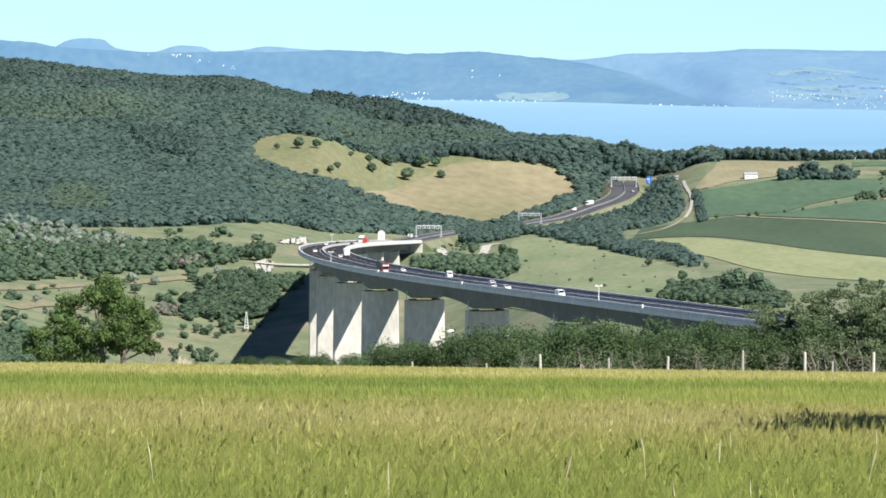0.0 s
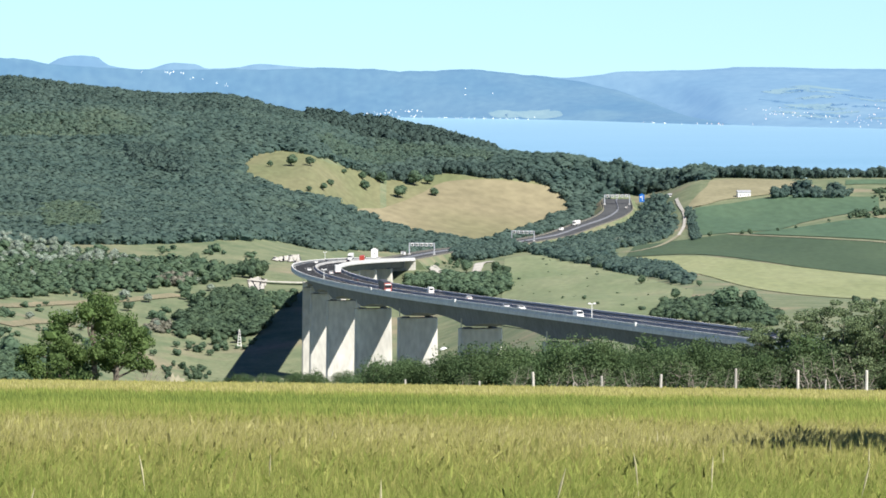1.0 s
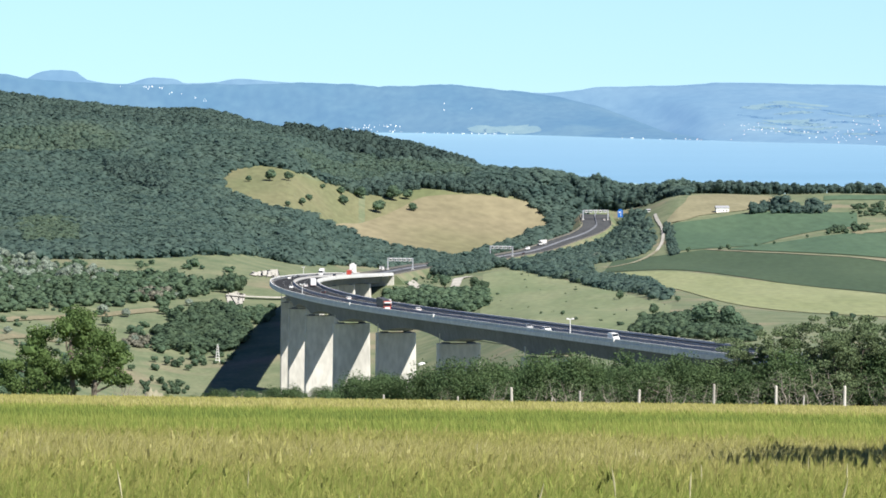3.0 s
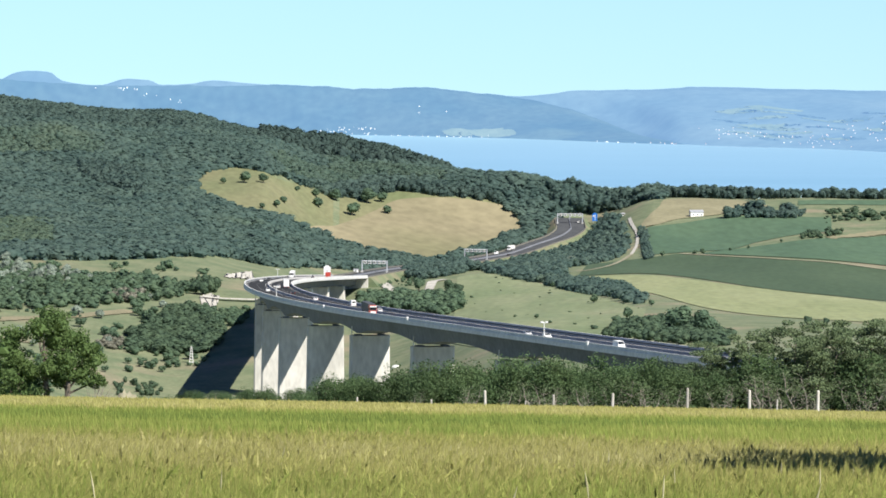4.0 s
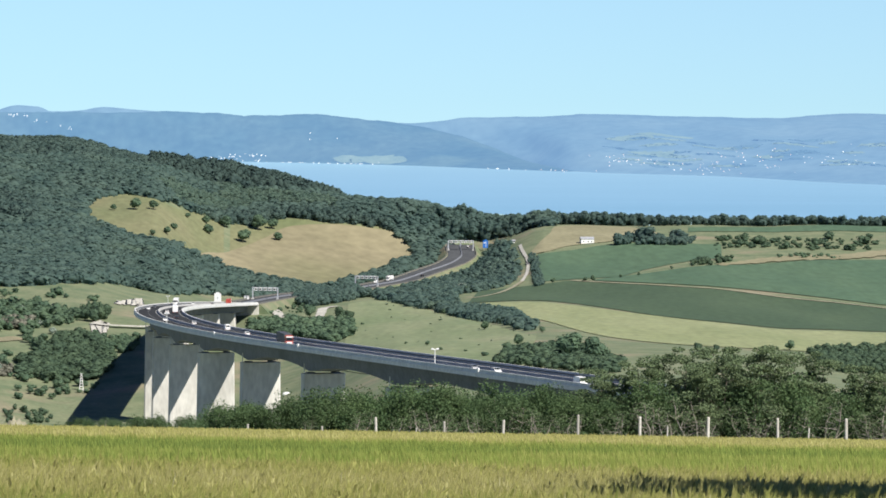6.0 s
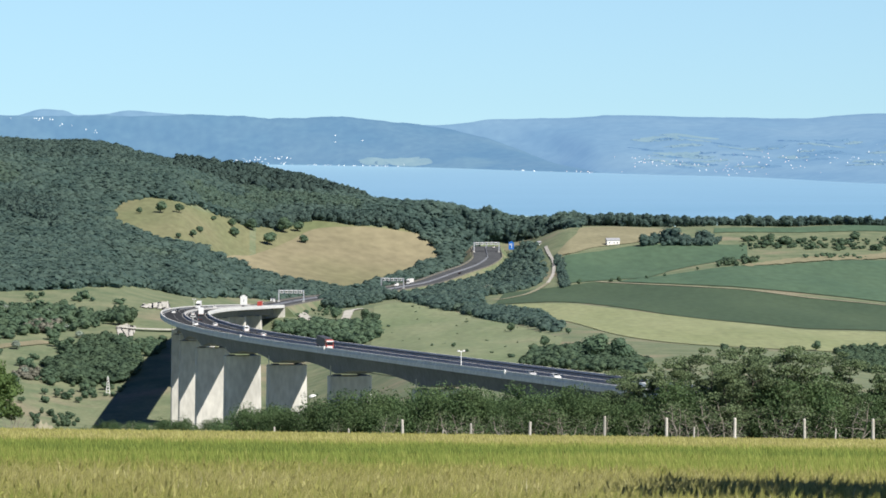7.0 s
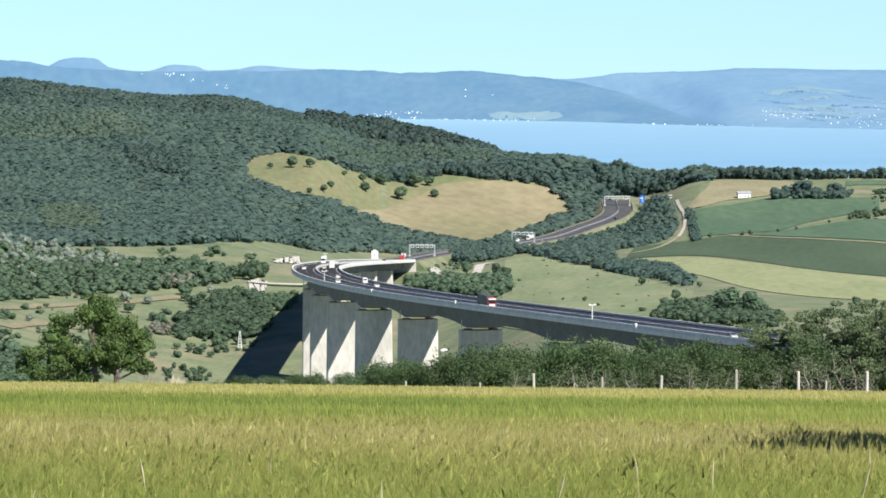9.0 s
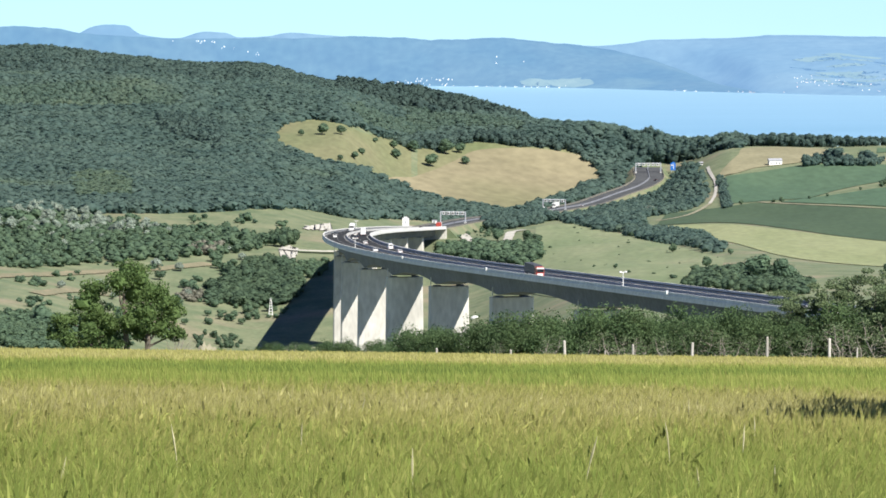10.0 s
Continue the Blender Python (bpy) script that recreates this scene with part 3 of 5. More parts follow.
def make_viaduct():
    v = thing("viaduct", Matrix(), "long curved grey concrete motorway viaduct on tall piers", "viaduct")
    st = [float(s) for s in np.arange(ENDS[0], ENDS[1] + 1, 10)]
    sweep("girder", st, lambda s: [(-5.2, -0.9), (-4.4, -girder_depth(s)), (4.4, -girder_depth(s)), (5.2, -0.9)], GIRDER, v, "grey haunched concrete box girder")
    sweep("deck_slab", st, lambda s: [(-11.9, 0.0), (-11.9, -0.5), (-5.4, -0.95), (5.4, -0.95), (11.9, -0.5), (11.9, 0.0)], CONCRETE, v)
    sweep("carriageway", st, lambda s: [(-11.0, 0.06), (-11.0, 0.005), (-0.7, 0.005), (-0.7, 0.06)], ASPHALT, v, "dark asphalt carriageway")
    sweep("carriageway", st, lambda s: [(0.7, 0.06), (0.7, 0.005), (11.0, 0.005), (11.0, 0.06)], ASPHALT, v, "dark asphalt carriageway")
    for side in (-1, 1):
        sweep("fascia", st, lambda s: [(side * 12.2, 0.45), (side * 12.2, -0.75), (side * 11.92, -0.75), (side * 11.92, 0.45)][::side], PARAPET, v, "pale concrete edge beam")
        sweep("parapet", st, lambda s: [(side * 11.9, 1.35), (side * 11.9, 0.01), (side * 11.4, 0.01), (side * 11.45, 1.35)][::side], PARAPET, v, "pale concrete parapet")
        sweep("guard_rail", st, lambda s: [(side * 11.2, 0.85), (side * 11.2, 0.5), (side * 11.1, 0.5), (side * 11.1, 0.85)][::side], RAIL, v, "dull galvanised guard rail")
    sweep("median_barrier", st, lambda s: [(-0.45, 0.0), (-0.25, 1.0), (0.25, 1.0), (0.45, 0.0)], CONCRETE, v, "concrete median barrier")
    for off in (-10.2, -1.3, 1.3, 10.2):
        sweep("edge_line", st, lambda s: [(off - 0.12, 0.075), (off - 0.12, 0.064), (off + 0.12, 0.064), (off + 0.12, 0.075)], PAINT, v)
    dash = []
    for off in (-5.2, 5.2):
        for k in range(100):
            s = ENDS[0] + 18 * k
            dash += [[route(s + a, off + b, 0.07)[0] for a, b in ((0, -0.12), (6, -0.12), (6, 0.12), (0, 0.12))]]
    q = np.array([[list(p) for p in d] for d in dash])
    tagged(part("lane_dashes", raw("lane_dashes", q.reshape(-1, 3), np.arange(len(q) * 4).reshape(-1, 4), PAINT), v), kind="stuff")
    for s in PIERS:
        make_pier(v, s)
    # the abutment at the valley's end
    place, heading = route(ENDS[1] + 6)
    g = float(ground(place.x, place.y))
    bm = boxes((-12.3, 12.3, -9, 9, g - place.z - 8, -1.0))
    part("abutment", bm, v, "concrete abutment", PIER, Matrix.Translation(place) @ pose(0, 0, 0, 0, 0, heading))


def make_pier(v, s):
    place, heading = route(s)
    depth = girder_depth(s)
    g = float(ground(place.x, place.y)) - 4
    top = place.z - depth - 0.4
    bm = bmesh.new()
    rows = []
    h = top - g
    # a slightly tapered shaft, widest at its head
    for t, w, d in ((0, 7.6, 3.0), (0.6, 7.2, 2.7), (1 - 3.0 / h, 6.95, 2.6), (1, 7.0, 2.6)):
        c = 0.5
        ring = [(-w, -d + c), (-w + c, -d), (w - c, -d), (w, -d + c), (w, d - c), (w - c, d), (-w + c, d), (-w, d - c)]
        rows.append([bm.verts.new((x, y, g - place.z + h * t)) for x, y in ring])
    for a, b in zip(rows, rows[1:]):
        for i in range(8):
            bm.faces.new((a[i], a[(i + 1) % 8], b[(i + 1) % 8], b[i]))
    bm.faces.new(rows[-1])
    at = Matrix.Translation(place) @ pose(0, 0, 0, 0, 0, heading)
    pier = part("pier", bm, v, "tall tapered concrete pier", PIER, at)
    for side in (-1, 1):
        part("bearing", boxes((side * 4.2 - 1.3, side * 4.2 + 1.3, -1.6, 1.6, top - place.z - 0.02, top - place.z + 0.42)), pier, "", GIRDER)
    part("inspection_ladder", boxes((-6.9, -6.6, -2.2, -1.9, top - place.z - 0.02, top - place.z + 3.5)), pier, "", STEEL)


make_viaduct()


def make_far_road():
    r = thing("motorway", Matrix(), "grey asphalt motorway cutting through the wood", "road", kind="structure")
    st = [float(s) for s in np.arange(ENDS[1] + 0.5, ROAD_END, 10)]
    sweep("embankment", st, lambda s: [(-13.5, -0.3), (-20, -7), (20, -7), (13.5, -0.3)], GRASS, r, "grassy embankment")
    sweep("carriageway", st, lambda s: [(-11.5, 0.0), (-11.5, -0.35), (-0.8, -0.35), (-0.8, 0.0)], HAZED_ASPHALT, r)
    sweep("carriageway", st, lambda s: [(0.8, 0.0), (0.8, -0.35), (11.5, -0.35), (11.5, 0.0)], HAZED_ASPHALT, r)
    sweep("median_barrier", st, lambda s: [(-0.7, -0.3), (-0.3, 0.9), (0.3, 0.9), (0.7, -0.3)], GIRDER, r, "dark grey concrete median barrier")
    for off in (-12.3, 12.3):
        sweep("guard_rail", st, lambda s: [(off - 0.15, 0.9), (off - 0.15, -0.3), (off + 0.15, -0.3), (off + 0.15, 0.9)], RAIL, r, "galvanised guard rail")
        sweep("shoulder", st, lambda s: [(off - 0.5, 0.01), (off - 0.5, -0.32), (off + 0.5, -0.32), (off + 0.5, 0.01)], TRACK, r)


make_far_road()


# ---- plants ----
def cards(rng, centre, radius, count, size, flat=1.0, outward=0.6):
    """Leaf pieces over an uneven ball: four-cornered, each turned its own way."""
    d = rng.normal(size=(count, 3))
    d /= np.linalg.norm(d, axis=1)[:, None]
    r = radius * (0.62 + 0.42 * rng.random(count) ** 0.6)
    p = np.asarray(centre) + d * r[:, None] * np.array([1, 1, flat])
    n = d * outward + rng.normal(size=(count, 3)) * (1 - outward) + np.array([0, 0, 0.25])
    n /= np.linalg.norm(n, axis=1)[:, None]
    a = np.cross(n, rng.normal(size=(count, 3)))
    a /= np.linalg.norm(a, axis=1)[:, None]
    b = np.cross(n, a)
    s = size * (0.55 + 0.9 * rng.random(count))[:, None]
    k = 0.5 + 0.35 * rng.random((count, 1))
    return np.stack([p - a * s, p - b * s * k, p + a * s, p + b * s * k], 1).reshape(-1, 3)


def lump(rng, centre, radius, flat=1.0):
    """The dense inside of a crown: a dented ball of few faces."""
    v, f = [], []
    for i in range(4):
        th = math.pi * (0.10 + 0.80 * i / 3)
        for j in range(6):
            ph = 2 * math.pi * (j + 0.5 * (i % 2)) / 6
            r = radius * (0.75 + 0.4 * rng.random())
            v.append((centre[0] + r * math.sin(th) * math.cos(ph), centre[1] + r * math.sin(th) * math.sin(ph), centre[2] + flat * r * math.cos(th)))
    for i in range(3):
        for j in range(6):
            f.append((i * 6 + j, i * 6 + (j + 1) % 6, (i + 1) * 6 + (j + 1) % 6, (i + 1) * 6 + j))
    return np.array(v), np.array(f)


def crown_arrays(seed, lobes=5, per=26, size=0.1, tall=1.0, outward=0.8):
    """A crown one unit high, made of overlapping clumps."""
    rng = np.random.default_rng(seed)
    vs, fs, base = [], [], 0
    for k in range(lobes):
        a = rng.random() * 6.28
        off = 0.24 * math.sqrt(rng.random()) if k else 0.05
        c = (off * math.cos(a), off * math.sin(a), (0.33 + 0.38 * k / lobes) * tall)
        r = (0.30 - 0.10 * k / lobes) * (0.85 + 0.3 * rng.random())
        v, f = lump(rng, c, r * 0.84, 1.05)
        vs.append(v), fs.append(f + base)
        base += len(v)
        v = cards(rng, c, r, per, size, 1.0, outward)
        vs.append(v), fs.append(np.arange(len(v)).reshape(-1, 4) + base)
        base += len(v)
    return np.concatenate(vs), np.concatenate(fs)


FAR_CROWNS = [crown_arrays(20 + k, 2, 18, 0.092, 1.0, 0.95) for k in range(9)]
BUSH_CROWNS = [crown_arrays(200 + k, 5, 36, 0.068, 1.0, 0.9) for k in range(7)]


def wood(name, x, y, height, mat, label, seed, width=1.0, category="wood", sink=0.12, full=False):
    """Many crowns standing close together, joined: nobody could count them."""
    rng = np.random.default_rng(seed)
    vs, fs, base = [], [], 0
    z = ground(x, y)
    kinds = FAR_CROWNS if len(x) > 330 and not full else BUSH_CROWNS
    for i in range(len(x)):
        v, f = kinds[rng.integers(len(kinds))]
        a, h = rng.random() * 6.28, height[i]
        w = h * width * (0.95 + 0.5 * rng.random())
        c, s = math.cos(a) * w, math.sin(a) * w
        p = np.stack([c * v[:, 0] - s * v[:, 1] + x[i], s * v[:, 0] + c * v[:, 1] + y[i], v[:, 2] * h * 1.15 + z[i] - sink * h], 1)
        vs.append(p), fs.append(f + base)
        base += len(v)
    me = raw(name, np.concatenate(vs), np.concatenate(fs), mat, smooth=True)
    return tagged(new(name, me), label, category, kind="stuff")


def scatter(poly, dx, dy, seed, holes=()):
    """Places in a plan outline, about dx by dy apart."""
    rng = np.random.default_rng(seed)
    px, py = np.array([p[0] for p in poly]), np.array([p[1] for p in poly])
    gx, gy = np.meshgrid(np.arange(px.min(), px.max(), dx), np.arange(py.min(), py.max(), dy))
    x = (gx + rng.uniform(-0.5, 0.5, gx.shape) * dx).ravel()
    y = (gy + rng.uniform(-0.5, 0.5, gy.shape) * dy).ravel()
    keep = inside(poly, x, y)
    for hole in holes:
        keep &= ~inside(hole, x, y)
    return x[keep], y[keep]


def off_road(x, y, gap):
    keep = np.ones(len(x), bool)
    for s in np.arange(-100, ROAD_END, 12):
        p = route(float(s))[0]
        keep &= (x - p.x) ** 2 + (y - p.y) ** 2 > gap ** 2
    return x[keep], y[keep]


FOREST_EDGE = [(-311, 2491), (-251, 2521), (-204, 2532), (-132, 2565), (-104, 2697), (-79, 2659), (-50, 2745), (16, 2962), (51, 3046), (93, 3175), (126, 3253), (141, 3287), (143, 3322), (154, 3346), (166, 3349), (182, 3337), (202, 3337), (225, 3239)]
FOREST = FOREST_EDGE + [(240, 3400), (130, 3440), (20, 3575), (-435, 3545)]
x, y = scatter(FOREST, 4.8, 7.4, 1, [MEADOW_OUTLINE])
x, y = off_road(x, y, 18)
STANDS = [
    ("young_wood", [(-394, 3217), (-370, 3246), (-317, 3283), (-238, 3245), (-237, 3204), (-295, 3190), (-360, 3150), (-396, 3130)], YOUNG_LEAF, 9.0, 1.3, "lighter young wood on the upper hillside"),
    ("glade_wood", [(-106, 3253), (-42, 3446), (38, 3427), (52, 3371), (-22, 3397), (-86, 3219)], YOUNG_LEAF, 9.6, 1.3, "lighter green wood below the dark plantation"),
    ("bright_wood", [(-274, 2736), (-262, 2750), (-240, 2730), (-228, 2617), (-242, 2584), (-262, 2611)], LIME_LEAF, 10.6, 1.4, "bright green group of trees in the forest"),
    ("old_wood", [(-247, 3151), (-221, 3139), (-198, 3110), (-190, 2989), (-211, 3005), (-239, 3079)], OLD_LEAF, 14.5, 0.9, "tall dark old trees standing above the forest"),
    ("ridge_wood", [(-440, 3290), (-330, 3330), (-230, 3370), (-120, 3400), (-118, 3530), (-435, 3560)], OLD_LEAF, 10.8, 1.2, "dark wood along the top of the ridge"),
    ("edge_wood", [(-45, 3325), (8, 3360), (98, 3351), (98, 3340), (32, 3331), (-7, 3329), (-19, 3290), (-45, 3276)], OLD_LEAF, 12.5, 1.0, "tall trees along the upper edge of the meadow"),
]
rest = np.ones(len(x), bool)
for k, (name, outline, leaf, tall, wide, label) in enumerate(STANDS):
    here = inside(outline, x, y) & rest
    rest &= ~here
    wood(name, x[here], y[here], np.random.default_rng(300 + k).normal(tall, tall * 0.1, here.sum()), leaf, label, 310 + k, wide, sink=0.3)
x, y = x[rest], y[rest]
rng = np.random.default_rng(4)
wood("hillside_wood", x, y, rng.normal(10.6, 1.1, len(x)), WOOD_LEAF, "dense dark green deciduous forest on the hillside", 2, 1.6, sink=0.3)
PINES = [(-112, 3425), (-60, 3440), (-5, 3452), (45, 3462), (54, 3490), (52, 3560), (-33, 3560), (-118, 3520)]
x, y = scatter(PINES, 4.4, 7, 5)
wood("dark_pine_wood", x, y, np.random.default_rng(6).uniform(13, 17, len(x)), PINE_LEAF, "dark plantation of tall trees on the ridge", 7, 0.85, sink=0.2)
ROADSIDE = [(56, 2980), (96, 3062), (142, 3200), (161, 3249), (173, 3249), (184, 3301), (190, 3214), (190, 3123), (184, 2977), (172, 2869), (152, 2800), (126, 2750), (118, 2580), (147, 2482), (144, 2209), (138, 2133), (123, 2310), (102, 2545), (69, 2710)]
x, y = scatter(ROADSIDE, 6, 8, 8)
x, y = off_road(x, y, 20)
wood("roadside_wood", x, y, np.random.default_rng(9).uniform(6, 9.5, len(x)), WOOD_LEAF, "dense green trees below the motorway", 10, 1.3, sink=0.25)
CREST = [(192, 3290), (226, 3265), (292, 3262), (372, 3262), (529, 3262), (543, 3350), (382, 3350), (231, 3345), (195, 3350)]
x, y = scatter(CREST, 7.5, 15, 11)
wood("crest_trees", x, y, np.random.default_rng(12).uniform(6, 11, len(x)) * np.interp(x, [195, 228, 240, 300, 330, 380, 420], [0.75, 0.8, 1.25, 1.3, 0.9, 1.15, 1.0]), OLD_LEAF, "line of dark trees on the crest before the lake", 13, 1.1, full=True)
SADDLE = [(140, 3352), (222, 3322), (244, 3338), (200, 3372), (145, 3382)]
x, y = scatter(SADDLE, 5.5, 6, 43)
wood("saddle_trees", x, y, np.random.default_rng(44).uniform(14, 18, len(x)), WOOD_LEAF, "dark trees in the dip before the lake", 45)
BELT = [(11, 2748), (20, 2672), (45, 2692), (61, 2786), (62, 3019), (42, 3009), (20, 2946)]
x, y = scatter(BELT, 5.5, 8, 38)
wood("tree_belt", x, y, np.random.default_rng(39).uniform(7, 10, len(x)), WOOD_LEAF, "belt of green trees hiding the motorway", 40, 1.15, sink=0.2)
BAND = [(342, 3054), (474, 3061), (488, 3148), (352, 3147)]
x, y = scatter(BAND, 7.5, 15, 14)
wood("hedgerow", x, y, np.random.default_rng(15).gamma(2.0, 1.1, len(x)) + 1.2, BUSH_LEAF, "loose scrubby growth between the far fields", 16, 1.6)
HEDGE = [(269, 3098), (329, 3092), (337, 3150), (273, 3135)]
x, y = scatter(HEDGE, 5.5, 9, 17)
wood("hedge", x, y, np.random.default_rng(18).gamma(4.0, 1.1, len(x)) + 2.2, WOOD_LEAF, "dark hedge beside the stubble field", 19, 1.2)
ROW = [(305, 2912), (336, 2928), (347, 2966), (317, 2958)]
x, y = scatter(ROW, 5.5, 12, 170)
wood("field_bushes", x, y, np.random.default_rng(171).uniform(3, 6.5, len(x)), BUSH_LEAF, "green bushes on the bank between two fields", 172, 1.3)
BANK = [(372, 2962), (431, 2972), (437, 3004), (382, 2992)]
x, y = scatter(BANK, 9, 16, 173)
wood("bank_scrub", x, y, np.random.default_rng(174).uniform(1.5, 4.5, len(x)), BUSH_LEAF, "scattered bushes along a tan grass bank", 175, 1.5)
EASTERN = [(270, 1981), (296, 2039), (335, 2095), (300, 1762), (253, 1755)]
x, y = scatter(EASTERN, 5.5, 10, 176)
wood("east_thicket", x, y, np.random.default_rng(177).uniform(3.5, 6.5, len(x)), BUSH_LEAF, "dark thicket on the slope beside the grain", 178, 1.3)
PATHSIDE = [(198, 3072), (202, 3060), (190, 2806), (184, 2800)]
x, y = scatter(PATHSIDE, 3, 8, 179)
wood("path_trees", x, y, np.random.default_rng(180).uniform(3.5, 6, len(x)), WOOD_LEAF, "narrow row of trees beside the worn track", 181, 1.0)
COPSE = [(99, 1784), (115, 1651), (140, 1599), (156, 1767), (152, 1858), (134, 1899), (112, 1900)]
x, y = scatter(COPSE, 4.5, 8, 20)
wood("copse", x, y, np.random.default_rng(21).uniform(3.6, 6.4, len(x)), BUSH_LEAF, "dense green copse behind the viaduct", 22, 1.45)
THICKET = [(-18, 2495), (-9, 2529), (17, 2497), (44, 2482), (42, 2315), (32, 2312), (6, 2398), (-16, 2452)]
x, y = scatter(THICKET, 6, 9, 23)
wood("thicket", x, y, np.random.default_rng(24).uniform(5, 8.5, len(x)), BUSH_LEAF, "green thicket beside the viaduct's end", 25, 1.4)
SCRUB = [(-300, 2506), (-259, 2501), (-221, 2459), (-195, 2428), (-183, 2443), (-162, 2459), (-146, 2432), (-129, 2403), (-120, 2351), (-146, 2301), (-172, 2264), (-210, 2255), (-225, 2214), (-247, 2166), (-290, 2140)]
x, y = scatter(SCRUB, 5.4, 10, 26)
wood("valley_scrub", x, y, np.random.default_rng(27).uniform(3.5, 8.5, len(x)), BUSH_LEAF, "mixed green scrub on the valley side", 28, 1.4)
SCRUB = [(-141, 2202), (-135, 2239), (-126, 2284), (-108, 2281), (-96, 2223), (-93, 2172), (-97, 2154), (-107, 2120), (-120, 2136), (-140, 2130), (-144, 2149)]
x, y = scatter(SCRUB, 4.8, 8, 29)
wood("valley_thicket", x, y, np.random.default_rng(30).uniform(4.0, 8.0, len(x)), BUSH_LEAF, "green thicket on the slope beside the viaduct", 31, 1.6)
SCRUB = [(-225, 1834), (-208, 1881), (-189, 1865), (-173, 1770), (-181, 1596), (-215, 1600)]
x, y = scatter(SCRUB, 5.5, 12, 32)
wood("lower_scrub", x, y, np.random.default_rng(33).uniform(4, 6.5, len(x)), BUSH_LEAF, "dark green scrub in the valley", 34, 1.5)
SCRUB = [(-141, 1983), (-139, 2020), (-129, 2034), (-119, 2020), (-113, 1975), (-136, 1937)]
x, y = scatter(SCRUB, 6.5, 14, 35)
wood("valley_bushes", x, y, np.random.default_rng(36).uniform(2.5, 5, len(x)), BUSH_LEAF, "bushes low in the valley", 37, 1.2)
YARDSIDE = [(-104, 2246), (-99, 2268), (-84, 2277), (-81, 2229), (-91, 2216), (-101, 2220)]
x, y = scatter(YARDSIDE, 4.5, 8, 61)
wood("yard_bushes", x, y, np.random.default_rng(62).uniform(4, 7, len(x)), BUSH_LEAF, "green bushes between the gravel yard and the viaduct", 63, 1.3)
x, y = scatter([(-150, 2120), (-143, 2240), (-128, 2290), (-104, 2290), (-92, 2215), (-100, 2100), (-128, 2075)], 7, 17, 190)
wood("slope_bushes", x, y, np.random.default_rng(191).gamma(2.2, 1.2, len(x)) + 0.8, BUSH_LEAF, "bushes and young trees spreading over the slope", 192, 1.3)
ROUND = [(-121, 2385), (-120, 2406), (-108, 2398), (-105, 2365), (-119, 2358)]
x, y = scatter(ROUND, 5, 12, 161)
wood("tree_clump", x, y, np.random.default_rng(162).uniform(8, 12, len(x)), BUSH_LEAF, "clump of dark round trees above the gravel yard", 163, 0.9)
THORN = [(-161, 2140), (-156, 2164), (-146, 2156), (-147, 2132), (-158, 2122)]
x, y = scatter(THORN, 4, 9, 164)
wood("thorn_scrub", x, y, np.random.default_rng(165).uniform(2.5, 5, len(x)), THORN_LEAF, "greyish-brown half-bare thorn scrub on the grass", 166, 1.3)
x, y = scatter([(-170, 2290), (-168, 2330), (-150, 2335), (-148, 2300)], 5, 11, 167)
wood("brown_scrub", x, y, np.random.default_rng(168).uniform(5, 8, len(x)), THORN_LEAF, "brownish scrub among the green bushes", 169, 1.2)
LOOSE = [(-204, 1548), (-181, 1711), (-143, 2027), (-120, 2148), (-120, 2330), (-114, 2497), (-166, 2517), (-320, 2431)]
x, y = scatter(LOOSE, 5.5, 15, 64)
thick = np.sin(x * 0.13 + y * 0.017) * np.sin(x * 0.06 - y * 0.043 + 1.0) > 0.42
x, y = x[thick], y[thick]
wood("loose_scrub", x, y, np.random.default_rng(65).gamma(2.0, 1.1, len(x)) + 0.8, BUSH_LEAF, "loose low bushes over the grassy valley side", 66, 1.5)
SLOPE = [(37, 2160), (99, 1800), (146, 2147), (123, 2665), (58, 2717)]
x, y = scatter(SLOPE, 24, 60, 67)
wood("slope_scrub", x, y, np.random.default_rng(68).gamma(1.5, 0.5, len(x)) + 0.3, BUSH_LEAF, "tussocks and low bushes on the pasture", 69, 1.6)
ABUTMENT = [(-18, 2741), (-6, 2787), (19, 2785), (25, 2650), (18, 2614), (2, 2613), (-9, 2617)]
x, y = scatter(ABUTMENT, 7, 12, 70)
wood("bank_bushes", x, y, np.random.default_rng(71).uniform(1.2, 3.2, len(x)), BUSH_LEAF, "green bushes on the bank beside the abutment", 72, 1.4)


def tube(bm, points, radii, sides=6):
    rings = []
    for i, p in enumerate(points):
        d = (points[min(i + 1, len(points) - 1)] - points[max(i - 1, 0)]).normalized()
        q = d.to_track_quat("Z", "Y")
        rings.append([bm.verts.new(p + q @ Vector((radii[i] * math.cos(6.2832 * k / sides), radii[i] * math.sin(6.2832 * k / sides), 0))) for k in range(sides)])
    for a, b in zip(rings, rings[1:]):
        for k in range(sides):
            bm.faces.new((a[k], a[(k + 1) % sides], b[(k + 1) % sides], b[k]))
    bm.faces.new(rings[-1])


